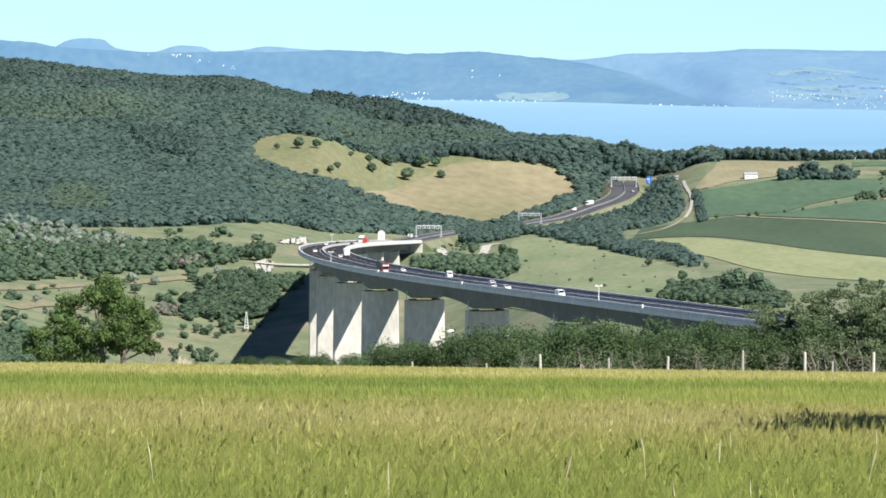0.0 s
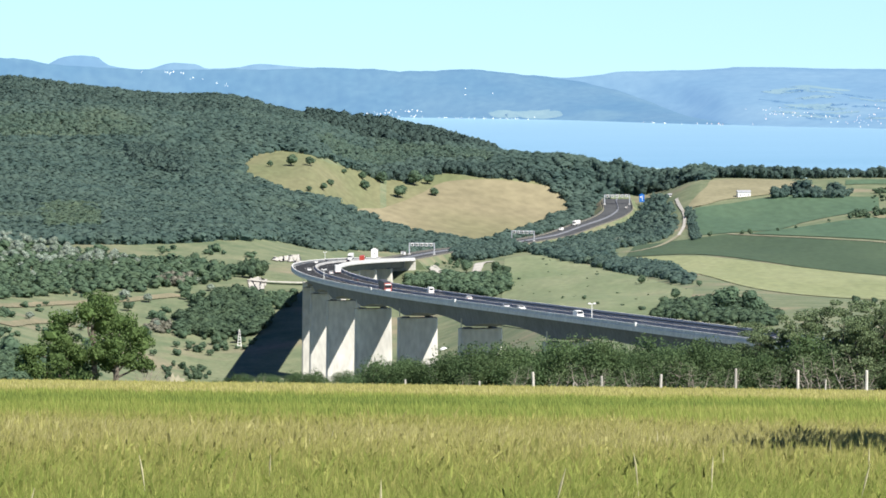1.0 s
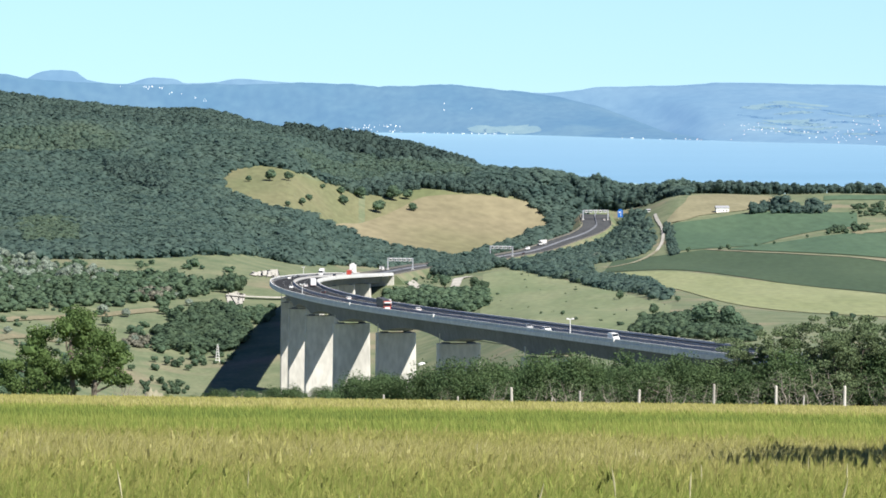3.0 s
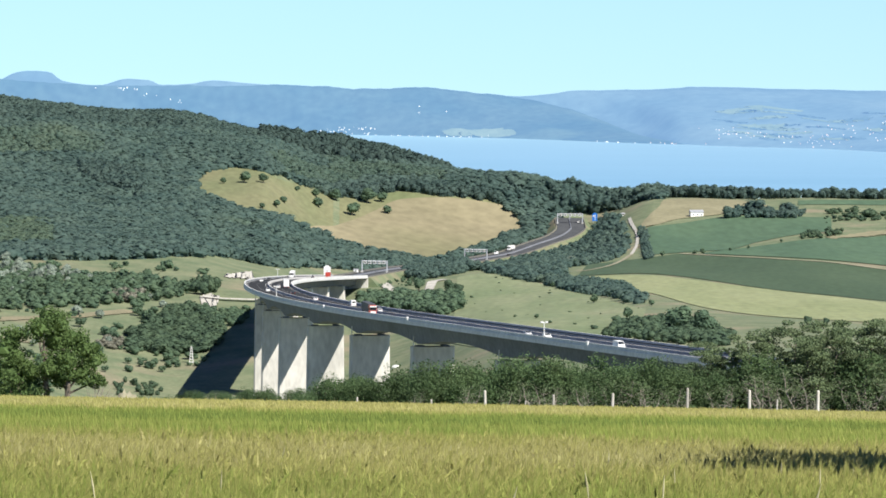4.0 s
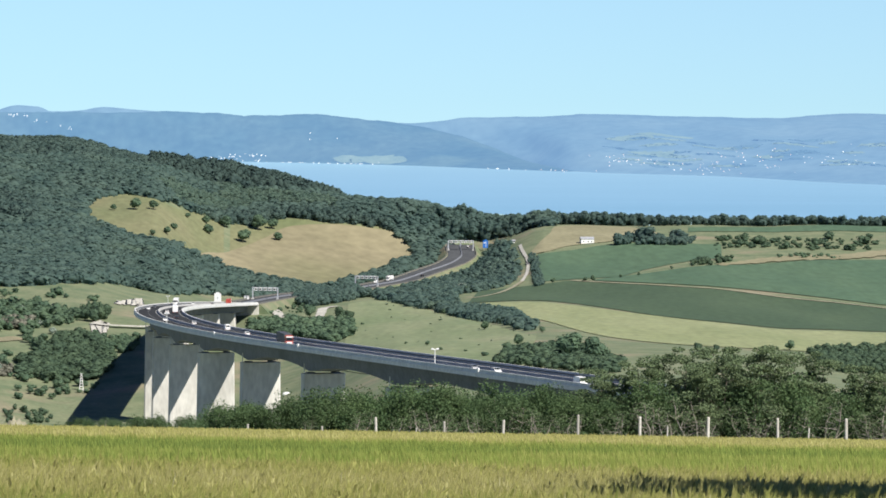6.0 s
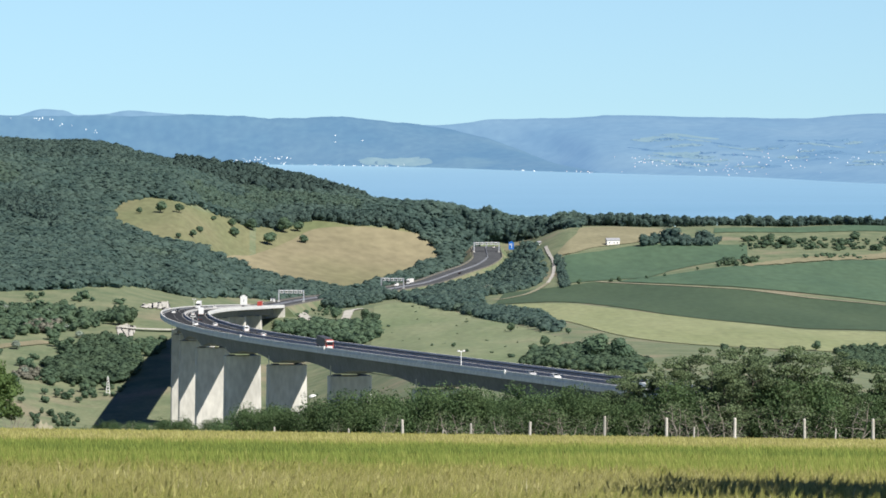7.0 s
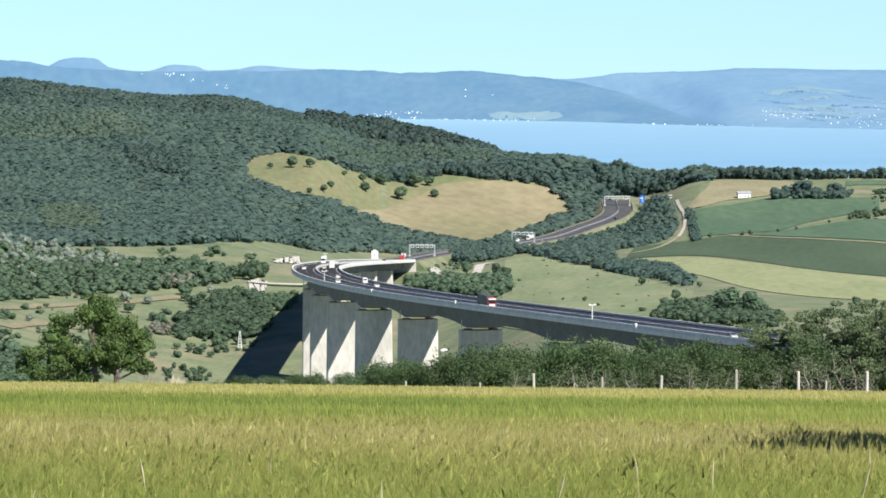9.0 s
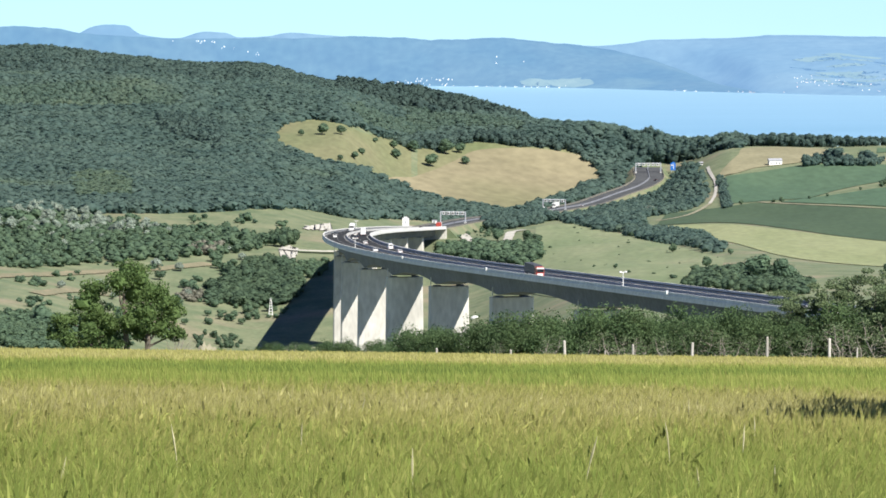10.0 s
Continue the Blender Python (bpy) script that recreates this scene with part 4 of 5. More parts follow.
def limbs(rng, stems, height, spread, girth, wander=0.12, forks=4):
    """Stems with forking limbs; returns the mesh and the limbs' ends."""
    bm = bmesh.new()
    tips = []
    for sx, lean, share in stems:
        p, h = Vector((sx, rng.uniform(-0.2, 0.2), -0.3)), height * share
        pts, rad = [p.copy()], [girth * share]
        for k in range(1, 7):
            p = p + Vector((lean * h / 6 + rng.normal(0, wander), rng.normal(0, wander), (h * 0.8 + 0.3) / 6))
            pts.append(p.copy()), rad.append(girth * share * (1 - k / 7.2))
        tube(bm, pts, rad, 8)
        tips.append(pts[-1])
        for k in range(2, 7):
            for _ in range(forks):
                a = rng.uniform(0, 6.28)
                length = spread * (1.15 - 0.11 * k) * rng.uniform(0.6, 1.1)
                way = Vector((math.cos(a), math.sin(a), rng.uniform(0.15, 0.75))).normalized()
                q = pts[k].copy()
                b, br = [q.copy()], [rad[k] * 0.45]
                for j in range(1, 4):
                    q = q + way * length / 3 + Vector((rng.normal(0, 0.1), rng.normal(0, 0.1), rng.normal(0, 0.08)))
                    b.append(q.copy()), br.append(rad[k] * 0.45 * (1 - j / 3.6))
                tube(bm, b, br, 5)
                tips.append(b[-1])
                tips.append(b[2] + Vector((rng.normal(0, 0.25), rng.normal(0, 0.25), rng.normal(0, 0.25))))
    return bm, tips


def leafy_tree(name, seed, stems, height, spread, girth, leaf_mat, label, category, clump=0.55, per=70, leaf=0.09, flat=0.8, forks=4, bark=None, at=None, group=""):
    rng = np.random.default_rng(seed)
    t = thing(name, at if at is not None else Matrix(), label, category, group)
    bm, tips = limbs(rng, stems, height, spread, girth, forks=forks)
    part("trunk", bm, t, "", bark or BARK)
    vs = [cards(rng, tuple(p), clump * rng.uniform(0.6, 1.25), int(per * rng.uniform(0.6, 1.3)), leaf, flat, 0.35) for p in tips]
    v = np.concatenate(vs)
    part("crown", raw("crown", v, np.arange(len(v)).reshape(-1, 4), leaf_mat), t)
    return t


def on_ground(x, y, turn=0.0, sink=0.0):
    return pose(x, y, float(ground(x, y)) - sink, 0, 0, turn)


# the broad tree at the field's edge: trunks, limbs to every clump, and clumps of leaf sprays
def broad_tree(at, trunks, clumps, label):
    rng = np.random.default_rng(41)
    t = thing("field_tree", at, label, "tree")
    for sx, lean, h in trunks:
        bm = bmesh.new()
        tube(bm, [Vector((sx + lean * k / 5 + 0.04 * math.sin(3 * k), 0.05 * math.cos(2 * k), -0.4 + (h + 0.4) * k / 5)) for k in range(6)], [0.27, 0.22, 0.20, 0.17, 0.13, 0.07], 10)
        part("trunk", bm, t, "", BARK)
    bm = bmesh.new()
    vs, fs, base = [], [], 0
    for x, z, r in clumps:
        z, r = z * 1.08, r * 1.3
        y = rng.uniform(-1.3, 1.3) * (0.5 if r > 0.9 else 1)
        sx, lean, h = min(trunks, key=lambda k: abs(k[0] - x))
        root = Vector((sx + lean * 0.4, 0, min(z * 0.55, h * 0.8)))
        end = Vector((x, y, z))
        tube(bm, [root, root.lerp(end, 0.45) + Vector((rng.normal(0, 0.1), rng.normal(0, 0.1), 0.1)), root.lerp(end, 0.8), end], [0.09, 0.06, 0.04, 0.015], 5)
        v, f = lump(rng, (x, y, z), r * 0.62, 0.8)
        vs.append(v), fs.append(f + base)
        base += len(v)
        for k in range(13):
            d = rng.normal(size=3)
            d /= np.linalg.norm(d)
            v = cards(rng, np.array((x, y, z)) + d * r * 0.70 * np.array([1, 1, 0.85]), r * 0.44 * rng.uniform(0.7, 1.25), 84, 0.078, 0.75, 0.45)
            vs.append(v), fs.append(np.arange(len(v)).reshape(-1, 4) + base)
            base += len(v)
    part("limbs", bm, t, "", BARK)
    part("crown", raw("crown", np.concatenate(vs), np.concatenate(fs), TREE_LEAF), t)


broad_tree(on_ground(-22.7, 259), [(0.0, -0.3, 4.6), (1.25, 0.2, 4.4), (-1.7, -0.5, 3.2)],
           [(-0.1, 5.7, 0.75), (-0.6, 5.0, 0.85), (0.8, 5.2, 0.9), (1.6, 4.4, 0.95), (0.5, 4.2, 1.0), (2.4, 3.8, 0.85), (2.9, 3.0, 0.75), (1.3, 3.0, 1.05), (2.2, 2.3, 0.8), (0.2, 2.7, 0.95), (0.9, 1.9, 0.7),
            (-2.4, 4.5, 0.7), (-2.9, 3.7, 0.8), (-2.1, 3.2, 0.9), (-1.3, 2.4, 1.05), (-2.6, 2.3, 0.9), (-1.9, 1.4, 1.0), (-2.9, 1.2, 0.75), (-1.1, 1.2, 0.85), (-4.2, 2.7, 0.65), (-4.7, 1.9, 0.6), (-3.9, 1.6, 0.55), (3.3, 1.8, 0.5)],
           "broad leafy green tree with several trunks at the field's edge")


def bare_bush():
    t = thing("dead_bush", on_ground(-19.6, 258.5), "leafless grey branches leaning beside the tree", "bush")
    rng = np.random.default_rng(43)
    bm = bmesh.new()
    for k in range(16):
        p, d = Vector((rng.normal(0, 0.15), rng.normal(0, 0.15), 0)), Vector((rng.uniform(-0.2, 1.0), rng.normal(0, 0.4), rng.uniform(0.35, 1.0))).normalized()
        pts = [p.copy()]
        for j in range(5):
            p = p + d * rng.uniform(0.3, 0.5) + Vector((rng.normal(0, 0.08), rng.normal(0, 0.08), rng.normal(0, 0.08)))
            pts.append(p.copy())
        tube(bm, pts, [0.035 - 0.006 * j for j in range(6)], 4)
    part("branches", bm, t, "", DEAD_WOOD)


bare_bush()


def earth_heap():
    """A low uneven bank of dug earth just beyond the crop."""
    rng = np.random.default_rng(44)
    u, v = np.meshgrid(np.linspace(-1, 1, 40), np.linspace(-1, 1, 16))
    r = np.clip(1 - np.abs(u) ** 2.4, 0, 1) * np.clip(1 - v ** 2, 0, 1)
    x, y = -17.9 + u * 2.6, 262 + v * 2.2
    z = ground(x, y) - 0.1 + r * (1.0 + 0.35 * np.sin(u * 5 + 1) + 0.12 * rng.normal(size=u.shape))
    me = raw("earth_heap", np.stack([x, y, z], -1).reshape(-1, 3), grid_faces(16, 40), TRACK, smooth=True)
    tagged(new("earth_heap", me), "low bare heap of tan earth beyond the crop", "earth heap", kind="structure")


earth_heap()


# the hedge of shrubs behind the fence
def hedge_shrubs():
    kinds = []
    for k in range(5):
        kinds.append(leafy_tree("shrub", 50 + k, [(-0.4, -0.15, 0.8), (0.3, 0.15, 0.9), (0.0, 0.0, 1.0)], 3.0, 1.25, 0.05, HEDGE_LEAF, "dense green wild shrub at the field's edge", "shrub",
                                0.50, 100, 0.048, 0.85, 3, group="hedgerow shrubs"))
    rng = np.random.default_rng(60)
    spots = []
    for row, (d, n) in enumerate(((263.5, 30), (267.5, 24), (272, 18))):
        for k in range(n):
            spots.append((-16.5 + 62 * (k + rng.uniform(-0.3, 0.3)) / n, d + rng.uniform(-0.9, 0.9), row))
    HEIGHTS = [(-17, 0.45), (-14, 0.58), (-9, 0.7), (-6, 0.78), (-3.5, 1.0), (0, 1.2), (4, 1.36), (9, 1.42), (14, 1.42), (20, 1.45), (26, 1.6), (38, 1.75), (46, 1.7)]
    first = set()
    for x, y, row in spots:
        k = int(rng.integers(5))
        s = float(np.interp(x, [h[0] for h in HEIGHTS], [h[1] for h in HEIGHTS])) * rng.uniform(0.82, 1.08)
        m = on_ground(x, y, rng.uniform(0, 360), 0.25)
        ob = kinds[k] if k not in first else copy_thing(kinds[k], m)
        first.add(k)
        ob.matrix_basis = m @ Matrix.Diagonal((s * rng.uniform(0.9, 1.2), s * 1.05, s, 1))


hedge_shrubs()


def locust_trees():
    label = "feathery green tree with layered foliage behind the fence"
    a = leafy_tree("hedge_tree", 71, [(-0.5, -0.1, 0.9), (0.4, 0.1, 1.0)], 7.0, 2.6, 0.12, PALE_LEAF, label, "tree", 0.62, 165, 0.066, 0.38, 4, at=on_ground(29.5, 262.5, 0), group="trees behind the fence")
    b = leafy_tree("hedge_tree", 72, [(0.0, 0.05, 1.0)], 6.4, 2.5, 0.12, PALE_LEAF, label, "tree", 0.62, 165, 0.066, 0.38, 5, at=on_ground(24.6, 264, 40), group="trees behind the fence")
    for ob, x, y, turn, s in ((b, 33.0, 263, 130, 1.2), (a, 36.2, 265, 200, 1.08), (b, 40.0, 264, 20, 1.0), (a, 22.0, 266, 80, 0.85), (a, 27.4, 266.5, 310, 1.1), (b, 44.0, 266, 260, 0.85), (b, 30.8, 267, 75, 1.2), (a, 42.0, 263, 160, 0.85)):
        copy_thing(ob, on_ground(x, y, turn)).scale = (s, s, s)
    dead = leafy_tree("bare_shrub", 73, [(-0.3, -0.2, 0.8), (0.2, 0.2, 1.0), (0, 0, 0.9)], 3.2, 1.3, 0.075, PALE_LEAF, "half-bare grey shrub with few leaves", "shrub", 0.3, 6, 0.05, 0.8, 4, DEAD_WOOD, on_ground(15.5, 261.2), "bare shrubs")
    for x, turn, s in ((8.2, 20, 0.7), (13.2, 250, 0.8), (17.5, 140, 0.9), (22.5, 330, 0.9), (29.0, 75, 0.9), (34.5, 15, 1.0), (2.0, 90, 0.6), (5.5, 50, 0.8), (11.5, 120, 0.75), (26.5, 170, 1.0), (31.5, 220, 1.1), (39.5, 290, 1.0), (19.5, 10, 0.85), (-12.0, 60, 0.5), (28.0, 200, 1.3), (32.6, 100, 1.35), (36.8, 340, 1.3), (41.2, 60, 1.4), (43.5, 150, 1.2), (24.8, 280, 1.2), (10.0, 215, 0.9)):
        copy_thing(dead, on_ground(x, 260.4, turn)).scale = (s, s, s)


locust_trees()
# trees beside the field, out of view, whose shade falls on the crop
for k, (x, y) in enumerate(((14.1, 30.0), (14.2, 35.0), (14.6, 40.5))):
    leafy_tree("shade_tree", 75 + k, [(-0.3, -0.03, 0.9), (0.3, 0.06, 1.0)], 17.0, 4.2, 0.3, TREE_LEAF, "broad leafy tree standing beside the barley field", "tree", 1.5, 36, 0.33, 0.7, 4,
               at=on_ground(x, y), group="trees beside the field")


# trees that stand alone on the far slopes
def lone(name, label, mat, seed, group):
    t = thing(name, Matrix(), label, "tree" if "tree" in name else "bush", group)
    v, f = crown_arrays(seed, 7, 90, 0.05)
    part("crown", raw("crown", v * np.array([1, 1, 0.92]) + np.array([0, 0, 0.1]), f, mat), t)
    bm = cyl(bmesh.new(), (0, 0, -0.08), (0, 0, 0.45), 0.035, 0.02, 6)
    part("trunk", bm, t, "", BARK)
    return t


def set_trees(t, spots, wide=1.0, seed=0):
    rng = np.random.default_rng(seed)
    ob = None
    for k, (place, h) in enumerate(spots):
        ob = t if k == 0 else copy_thing(t, Matrix())
        ob.matrix_basis = on_ground(*place, rng.uniform(0, 360)) @ Matrix.Diagonal((h * wide, h * wide, h, 1))


set_trees(lone("meadow_tree", "single round green tree standing on the meadow", BUSH_LEAF, 81, "trees on the meadow"),
          list(zip([(-132, 3098), (-116, 3107), (-101, 3114), (-88, 3022), (-83, 3074), (-58, 3197), (-31, 3221), (-1, 3256), (-45, 3266), (-19, 3287), (-7, 3302), (-61, 3232), (-97, 2981), (-76, 3192)],
                   (6, 11, 8.5, 7, 6.5, 10, 12.5, 9, 12, 15, 10, 8, 5, 5))), 1.25, 1)
set_trees(lone("slope_bush", "small rounded bush on the grassy slope", BUSH_LEAF, 82, "bushes on the slope"),
          list(zip([(117, 2211), (120, 1947), (106, 2510), (78, 2047), (135, 2794), (228, 2818), (222, 2819), (199, 2827), (265, 2861), (250, 2840), (294, 2905), (336, 2972), (20, 2571), (40, 2526), (45, 2507), (-5, 2381), (133, 1779), (145, 1775), (201, 1858), (264, 1999), (211, 1868), (143, 2107), (-113, 2357), (-118, 2361), (-175, 2483), (-59, 1990)],
                   (6, 6.5, 4, 3, 5, 5, 4, 4.5, 3, 3, 3, 6, 10, 10, 8, 3, 14.5, 13, 5, 6, 4, 4, 9, 8, 5, 4))), 1.1, 2)
set_trees(lone("hillside_bush", "low dark bush on the dry valley grass", BUSH_LEAF, 83, "bushes in the valley"),
          list(zip([(-140, 2088), (-133, 2084), (-126, 2094), (-121, 2078), (-120, 2113), (-152, 2156), (-145, 2247), (-164, 2373), (-238, 2258), (-174, 2192), (-159, 2121), (-149, 2043), (-187, 2025), (-218, 1954)],
                   (4, 4, 5, 4, 6, 6, 6, 7, 8, 6, 5, 4, 5, 4))), 1.3, 3)
rng = np.random.default_rng(84)
SILVER = [(-300, 2530), (-264, 2538), (-229, 2460), (-219, 2438), (-197, 2444), (-189, 2397), (-211, 2377), (-224, 2375), (-236, 2357), (-259, 2400), (-290, 2367)]
x, y = scatter(SILVER, 8, 17, 85)
set_trees(lone("silver_bush", "pale silver-grey willow bush on the valley side", SILVER_LEAF, 86, "silver bushes"),
          [((float(a), float(b)), float(rng.uniform(5, 10))) for a, b in zip(x, y)], 0.95, 4)
set_trees(lone("grey_bush", "pale grey-green bush among the scrub", SILVER_LEAF, 87, "grey bushes"),
          list(zip([(-203, 2128), (-191, 2086), (-179, 2233), (-165, 2228), (-218, 2080), (-245, 2259), (-232, 2279), (-143, 2323), (-133, 2286), (-267, 2373), (-252, 2356), (-240, 2390), (-221, 2354), (-210, 2393), (-225, 2322), (-197, 2378), (-241, 2321), (-185, 2405), (132, 2819), (63, 2963), (-159, 2401), (-154, 2145)],
                   (6, 5, 7, 6, 5, 5, 5, 4, 5, 7, 6, 7, 6, 6, 5, 6, 5, 6, 7, 8, 5, 5))), 1.2, 5)


# ---- the barley ----
def barley_material():
    m = bpy.data.materials.new("barley")
    m.use_nodes = True
    n, l = m.node_tree.nodes, m.node_tree.links
    b, out = n["Principled BSDF"], n["Material Output"]
    b.inputs["Roughness"].default_value, b.inputs["Specular IOR Level"].default_value = 0.8, 0.05
    geo, sep, mp, nz, nz2 = (n.new("ShaderNode" + k) for k in ("NewGeometry", "SeparateXYZ", "Mapping", "TexNoise", "TexNoise"))
    l.new(geo.outputs["Position"], sep.inputs[0])
    l.new(geo.outputs["Position"], mp.inputs["Vector"])
    mp.inputs["Scale"].default_value = (0.16, 0.07, 0.0)
    l.new(mp.outputs["Vector"], nz.inputs["Vector"])
    nz.inputs["Scale"].default_value, nz.inputs["Detail"].default_value = 1.0, 4
    nz2.inputs["Scale"].default_value, nz2.inputs["Detail"].default_value = 0.9, 3
    l.new(geo.outputs["Position"], nz2.inputs["Vector"])

    def calc(op, a, c):
        x = n.new("ShaderNodeMath")
        x.operation = op
        for s, v in zip(x.inputs, (a, c)):
            if isinstance(v, bpy.types.NodeSocket):
                l.new(v, s)
            else:
                s.default_value = v
        return x.outputs[0]

    # strips of riper and greener crop run across the slope
    far = calc("LOGARITHM", calc("MAXIMUM", calc("ADD", sep.outputs["Y"], calc("MULTIPLY", sep.outputs["X"], -0.22)), 5.0), 10.0)
    wob = calc("MULTIPLY", calc("SUBTRACT", nz.outputs["Fac"], 0.5), 0.22)
    strip_at = calc("ADD", far, wob)
    r = n.new("ShaderNodeValToRGB")
    l.new(calc("MULTIPLY", calc("SUBTRACT", strip_at, 1.2), 0.8), r.inputs["Fac"])
    e = r.color_ramp.elements
    e[0].position, e[0].color = 0.0, (0.38,) * 3 + (1,)
    e[1].position, e[1].color = 1.0, (0.66,) * 3 + (1,)
    for p, v in ((0.08, 0.36), (0.18, 0.42), (0.25, 0.58), (0.335, 0.76), (0.42, 0.72), (0.47, 0.50), (0.52, 0.26), (0.58, 0.46), (0.64, 0.18), (0.72, 0.28), (0.79, 0.74)):
        k = e.new(p)
        k.color = (v, v, v, 1)
    ripe = calc("ADD", r.outputs["Color"], calc("MULTIPLY", calc("SUBTRACT", geo.outputs["Random Per Island"], 0.5), 0.26))
    ripe = calc("ADD", ripe, calc("MULTIPLY", calc("SUBTRACT", nz2.outputs["Fac"], 0.5), 0.40))
    c = n.new("ShaderNodeValToRGB")
    l.new(ripe, c.inputs["Fac"])
    e = c.color_ramp.elements
    e[0].position, e[0].color = 0.0, (0.072, 0.112, 0.030, 1)
    e[1].position, e[1].color = 1.0, (0.35, 0.325, 0.165, 1)
    for p, v in ((0.35, (0.176, 0.214, 0.052, 1)), (0.65, (0.258, 0.250, 0.086, 1))):
        e.new(p).color = v
    # every blade has its own lightness
    lum, mul = n.new("ShaderNodeMapRange"), n.new("ShaderNodeMix")
    frac = calc("FRACT", calc("MULTIPLY", geo.outputs["Random Per Island"], 37.7), 0.0)
    l.new(frac, lum.inputs["Value"])
    lum.inputs["To Min"].default_value, lum.inputs["To Max"].default_value = 0.80, 1.56
    mul.data_type, mul.blend_type = "RGBA", "MULTIPLY"
    mul.inputs[0].default_value = 1.0
    l.new(c.outputs["Color"], mul.inputs[6])
    l.new(lum.outputs["Result"], mul.inputs[7])
    l.new(mul.outputs[2], b.inputs["Base Color"])
    tr, mx = n.new("ShaderNodeBsdfTranslucent"), n.new("ShaderNodeMixShader")
    l.new(mul.outputs[2], tr.inputs["Color"])
    mx.inputs[0].default_value = 0.3
    l.new(b.outputs[0], mx.inputs[1])
    l.new(tr.outputs[0], mx.inputs[2])
    l.new(mx.outputs[0], out.inputs["Surface"])
    return m


BARLEY = barley_material()
HALF = 0.20


def crop_height(x, y):
    calm = np.clip(45 / np.maximum(y, 1), 0, 1) ** 1.5
    return 0.81 + calm * (0.05 * np.sin(y * 0.21 + x * 0.05) + 0.04 * np.sin(y * 0.09 - x * 0.11 + 2))


def barley_patch(name, y0, y1, density, seed, wide=1.0, ears=True, x0=-1.0, x1=1.0):
    """Stems with leaves and nodding bearded ears between two distances; only what shows above the dense crop."""
    rng = np.random.default_rng(seed)
    n = int(density * (y1 * y1 - y0 * y0) * 0.5 * HALF * (x1 - x0))
    y = np.sqrt(rng.uniform(y0 * y0, y1 * y1, n))
    x = (rng.uniform(x0, x1, n) * HALF + 0.018) * y
    h = crop_height(x, y) * rng.normal(1.0, 0.075, n)
    z = ground(x, y)
    a = rng.uniform(0, 6.283, n)
    lean = np.stack([rng.normal(-0.01, 0.035, n), rng.normal(0.0, 0.08, n)], 1)
    side = np.stack([np.cos(a), np.sin(a) * 0.6], 1)

    def at(t, dx=0.0, dy=0.0, up=0.0):
        return np.stack([x + lean[:, 0] * t * t * h * 1.6 + dx, y + lean[:, 1] * t * t * h * 1.6 + dy, z + h * t + up], 1)

    vs, tris, quads, base = [], [], [], 0

    def add_quad(p0, p1, w0, w1, sx, sy):
        nonlocal base
        o0, o1 = np.stack([sx * w0, sy * w0, 0 * sx], 1), np.stack([sx * w1, sy * w1, 0 * sx], 1)
        vs.append(np.stack([p0 - o0, p0 + o0, p1 + o1, p1 - o1], 1).reshape(-1, 3))
        quads.append(np.arange(4 * n).reshape(-1, 4) + base)
        base += 4 * n

    def add_tri(p0, p1, w0, sx, sy):
        nonlocal base
        o0 = np.stack([sx * w0, sy * w0, 0 * sx], 1)
        vs.append(np.stack([p0 - o0, p0 + o0, p1], 1).reshape(-1, 3))
        tris.append(np.arange(3 * n).reshape(-1, 3) + base)
        base += 3 * n

    sx, sy = side[:, 0], side[:, 1]
    one = np.ones(n)
    if ears:
        add_quad(at(0.45), at(0.93), 0.003 * wide, 0.003 * wide, one, 0 * one)
        nod = rng.normal(0.008, 0.022, n)
        e0, e1 = at(0.92), at(1.0) + np.stack([nod, 0 * nod, -0.1 * np.abs(nod)], 1)
        add_quad(e0, e1, 0.009 * wide, 0.007 * wide, one, 0 * one)
        for k in (-1, 1):
            tip = e1 + np.stack([nod * 1.6 + 0.012 * k, 0 * nod, 0.085 - 0.5 * np.abs(nod)], 1)
            add_tri(e0 * 0.5 + e1 * 0.5, tip, 0.004 * wide, one, 0 * one)
        l0 = at(0.6)
        l1 = at(0.86, sx * 0.022, sy * 0.05)
        l2 = at(1.0, sx * 0.05, sy * 0.10)
        add_quad(l0, l1, 0.006 * wide, 0.010 * wide, one, 0.3 * one)
        add_tri(l1, l2, 0.010 * wide, one, 0.3 * one)
    else:
        for k in range(2):
            j = rng.normal(0, 0.05 * wide ** 0.5, n)
            add_tri(at(0.55, j, 0), at(1.0 + 0.04 * k, j + rng.normal(-0.05, 0.06, n), 0.1 * k), 0.016 * wide, one, 0 * one)
    faces = [np.concatenate(g) for g in (quads, tris) if g]
    me = raw(name, np.concatenate(vs), faces, BARLEY)
    return new(name, me)


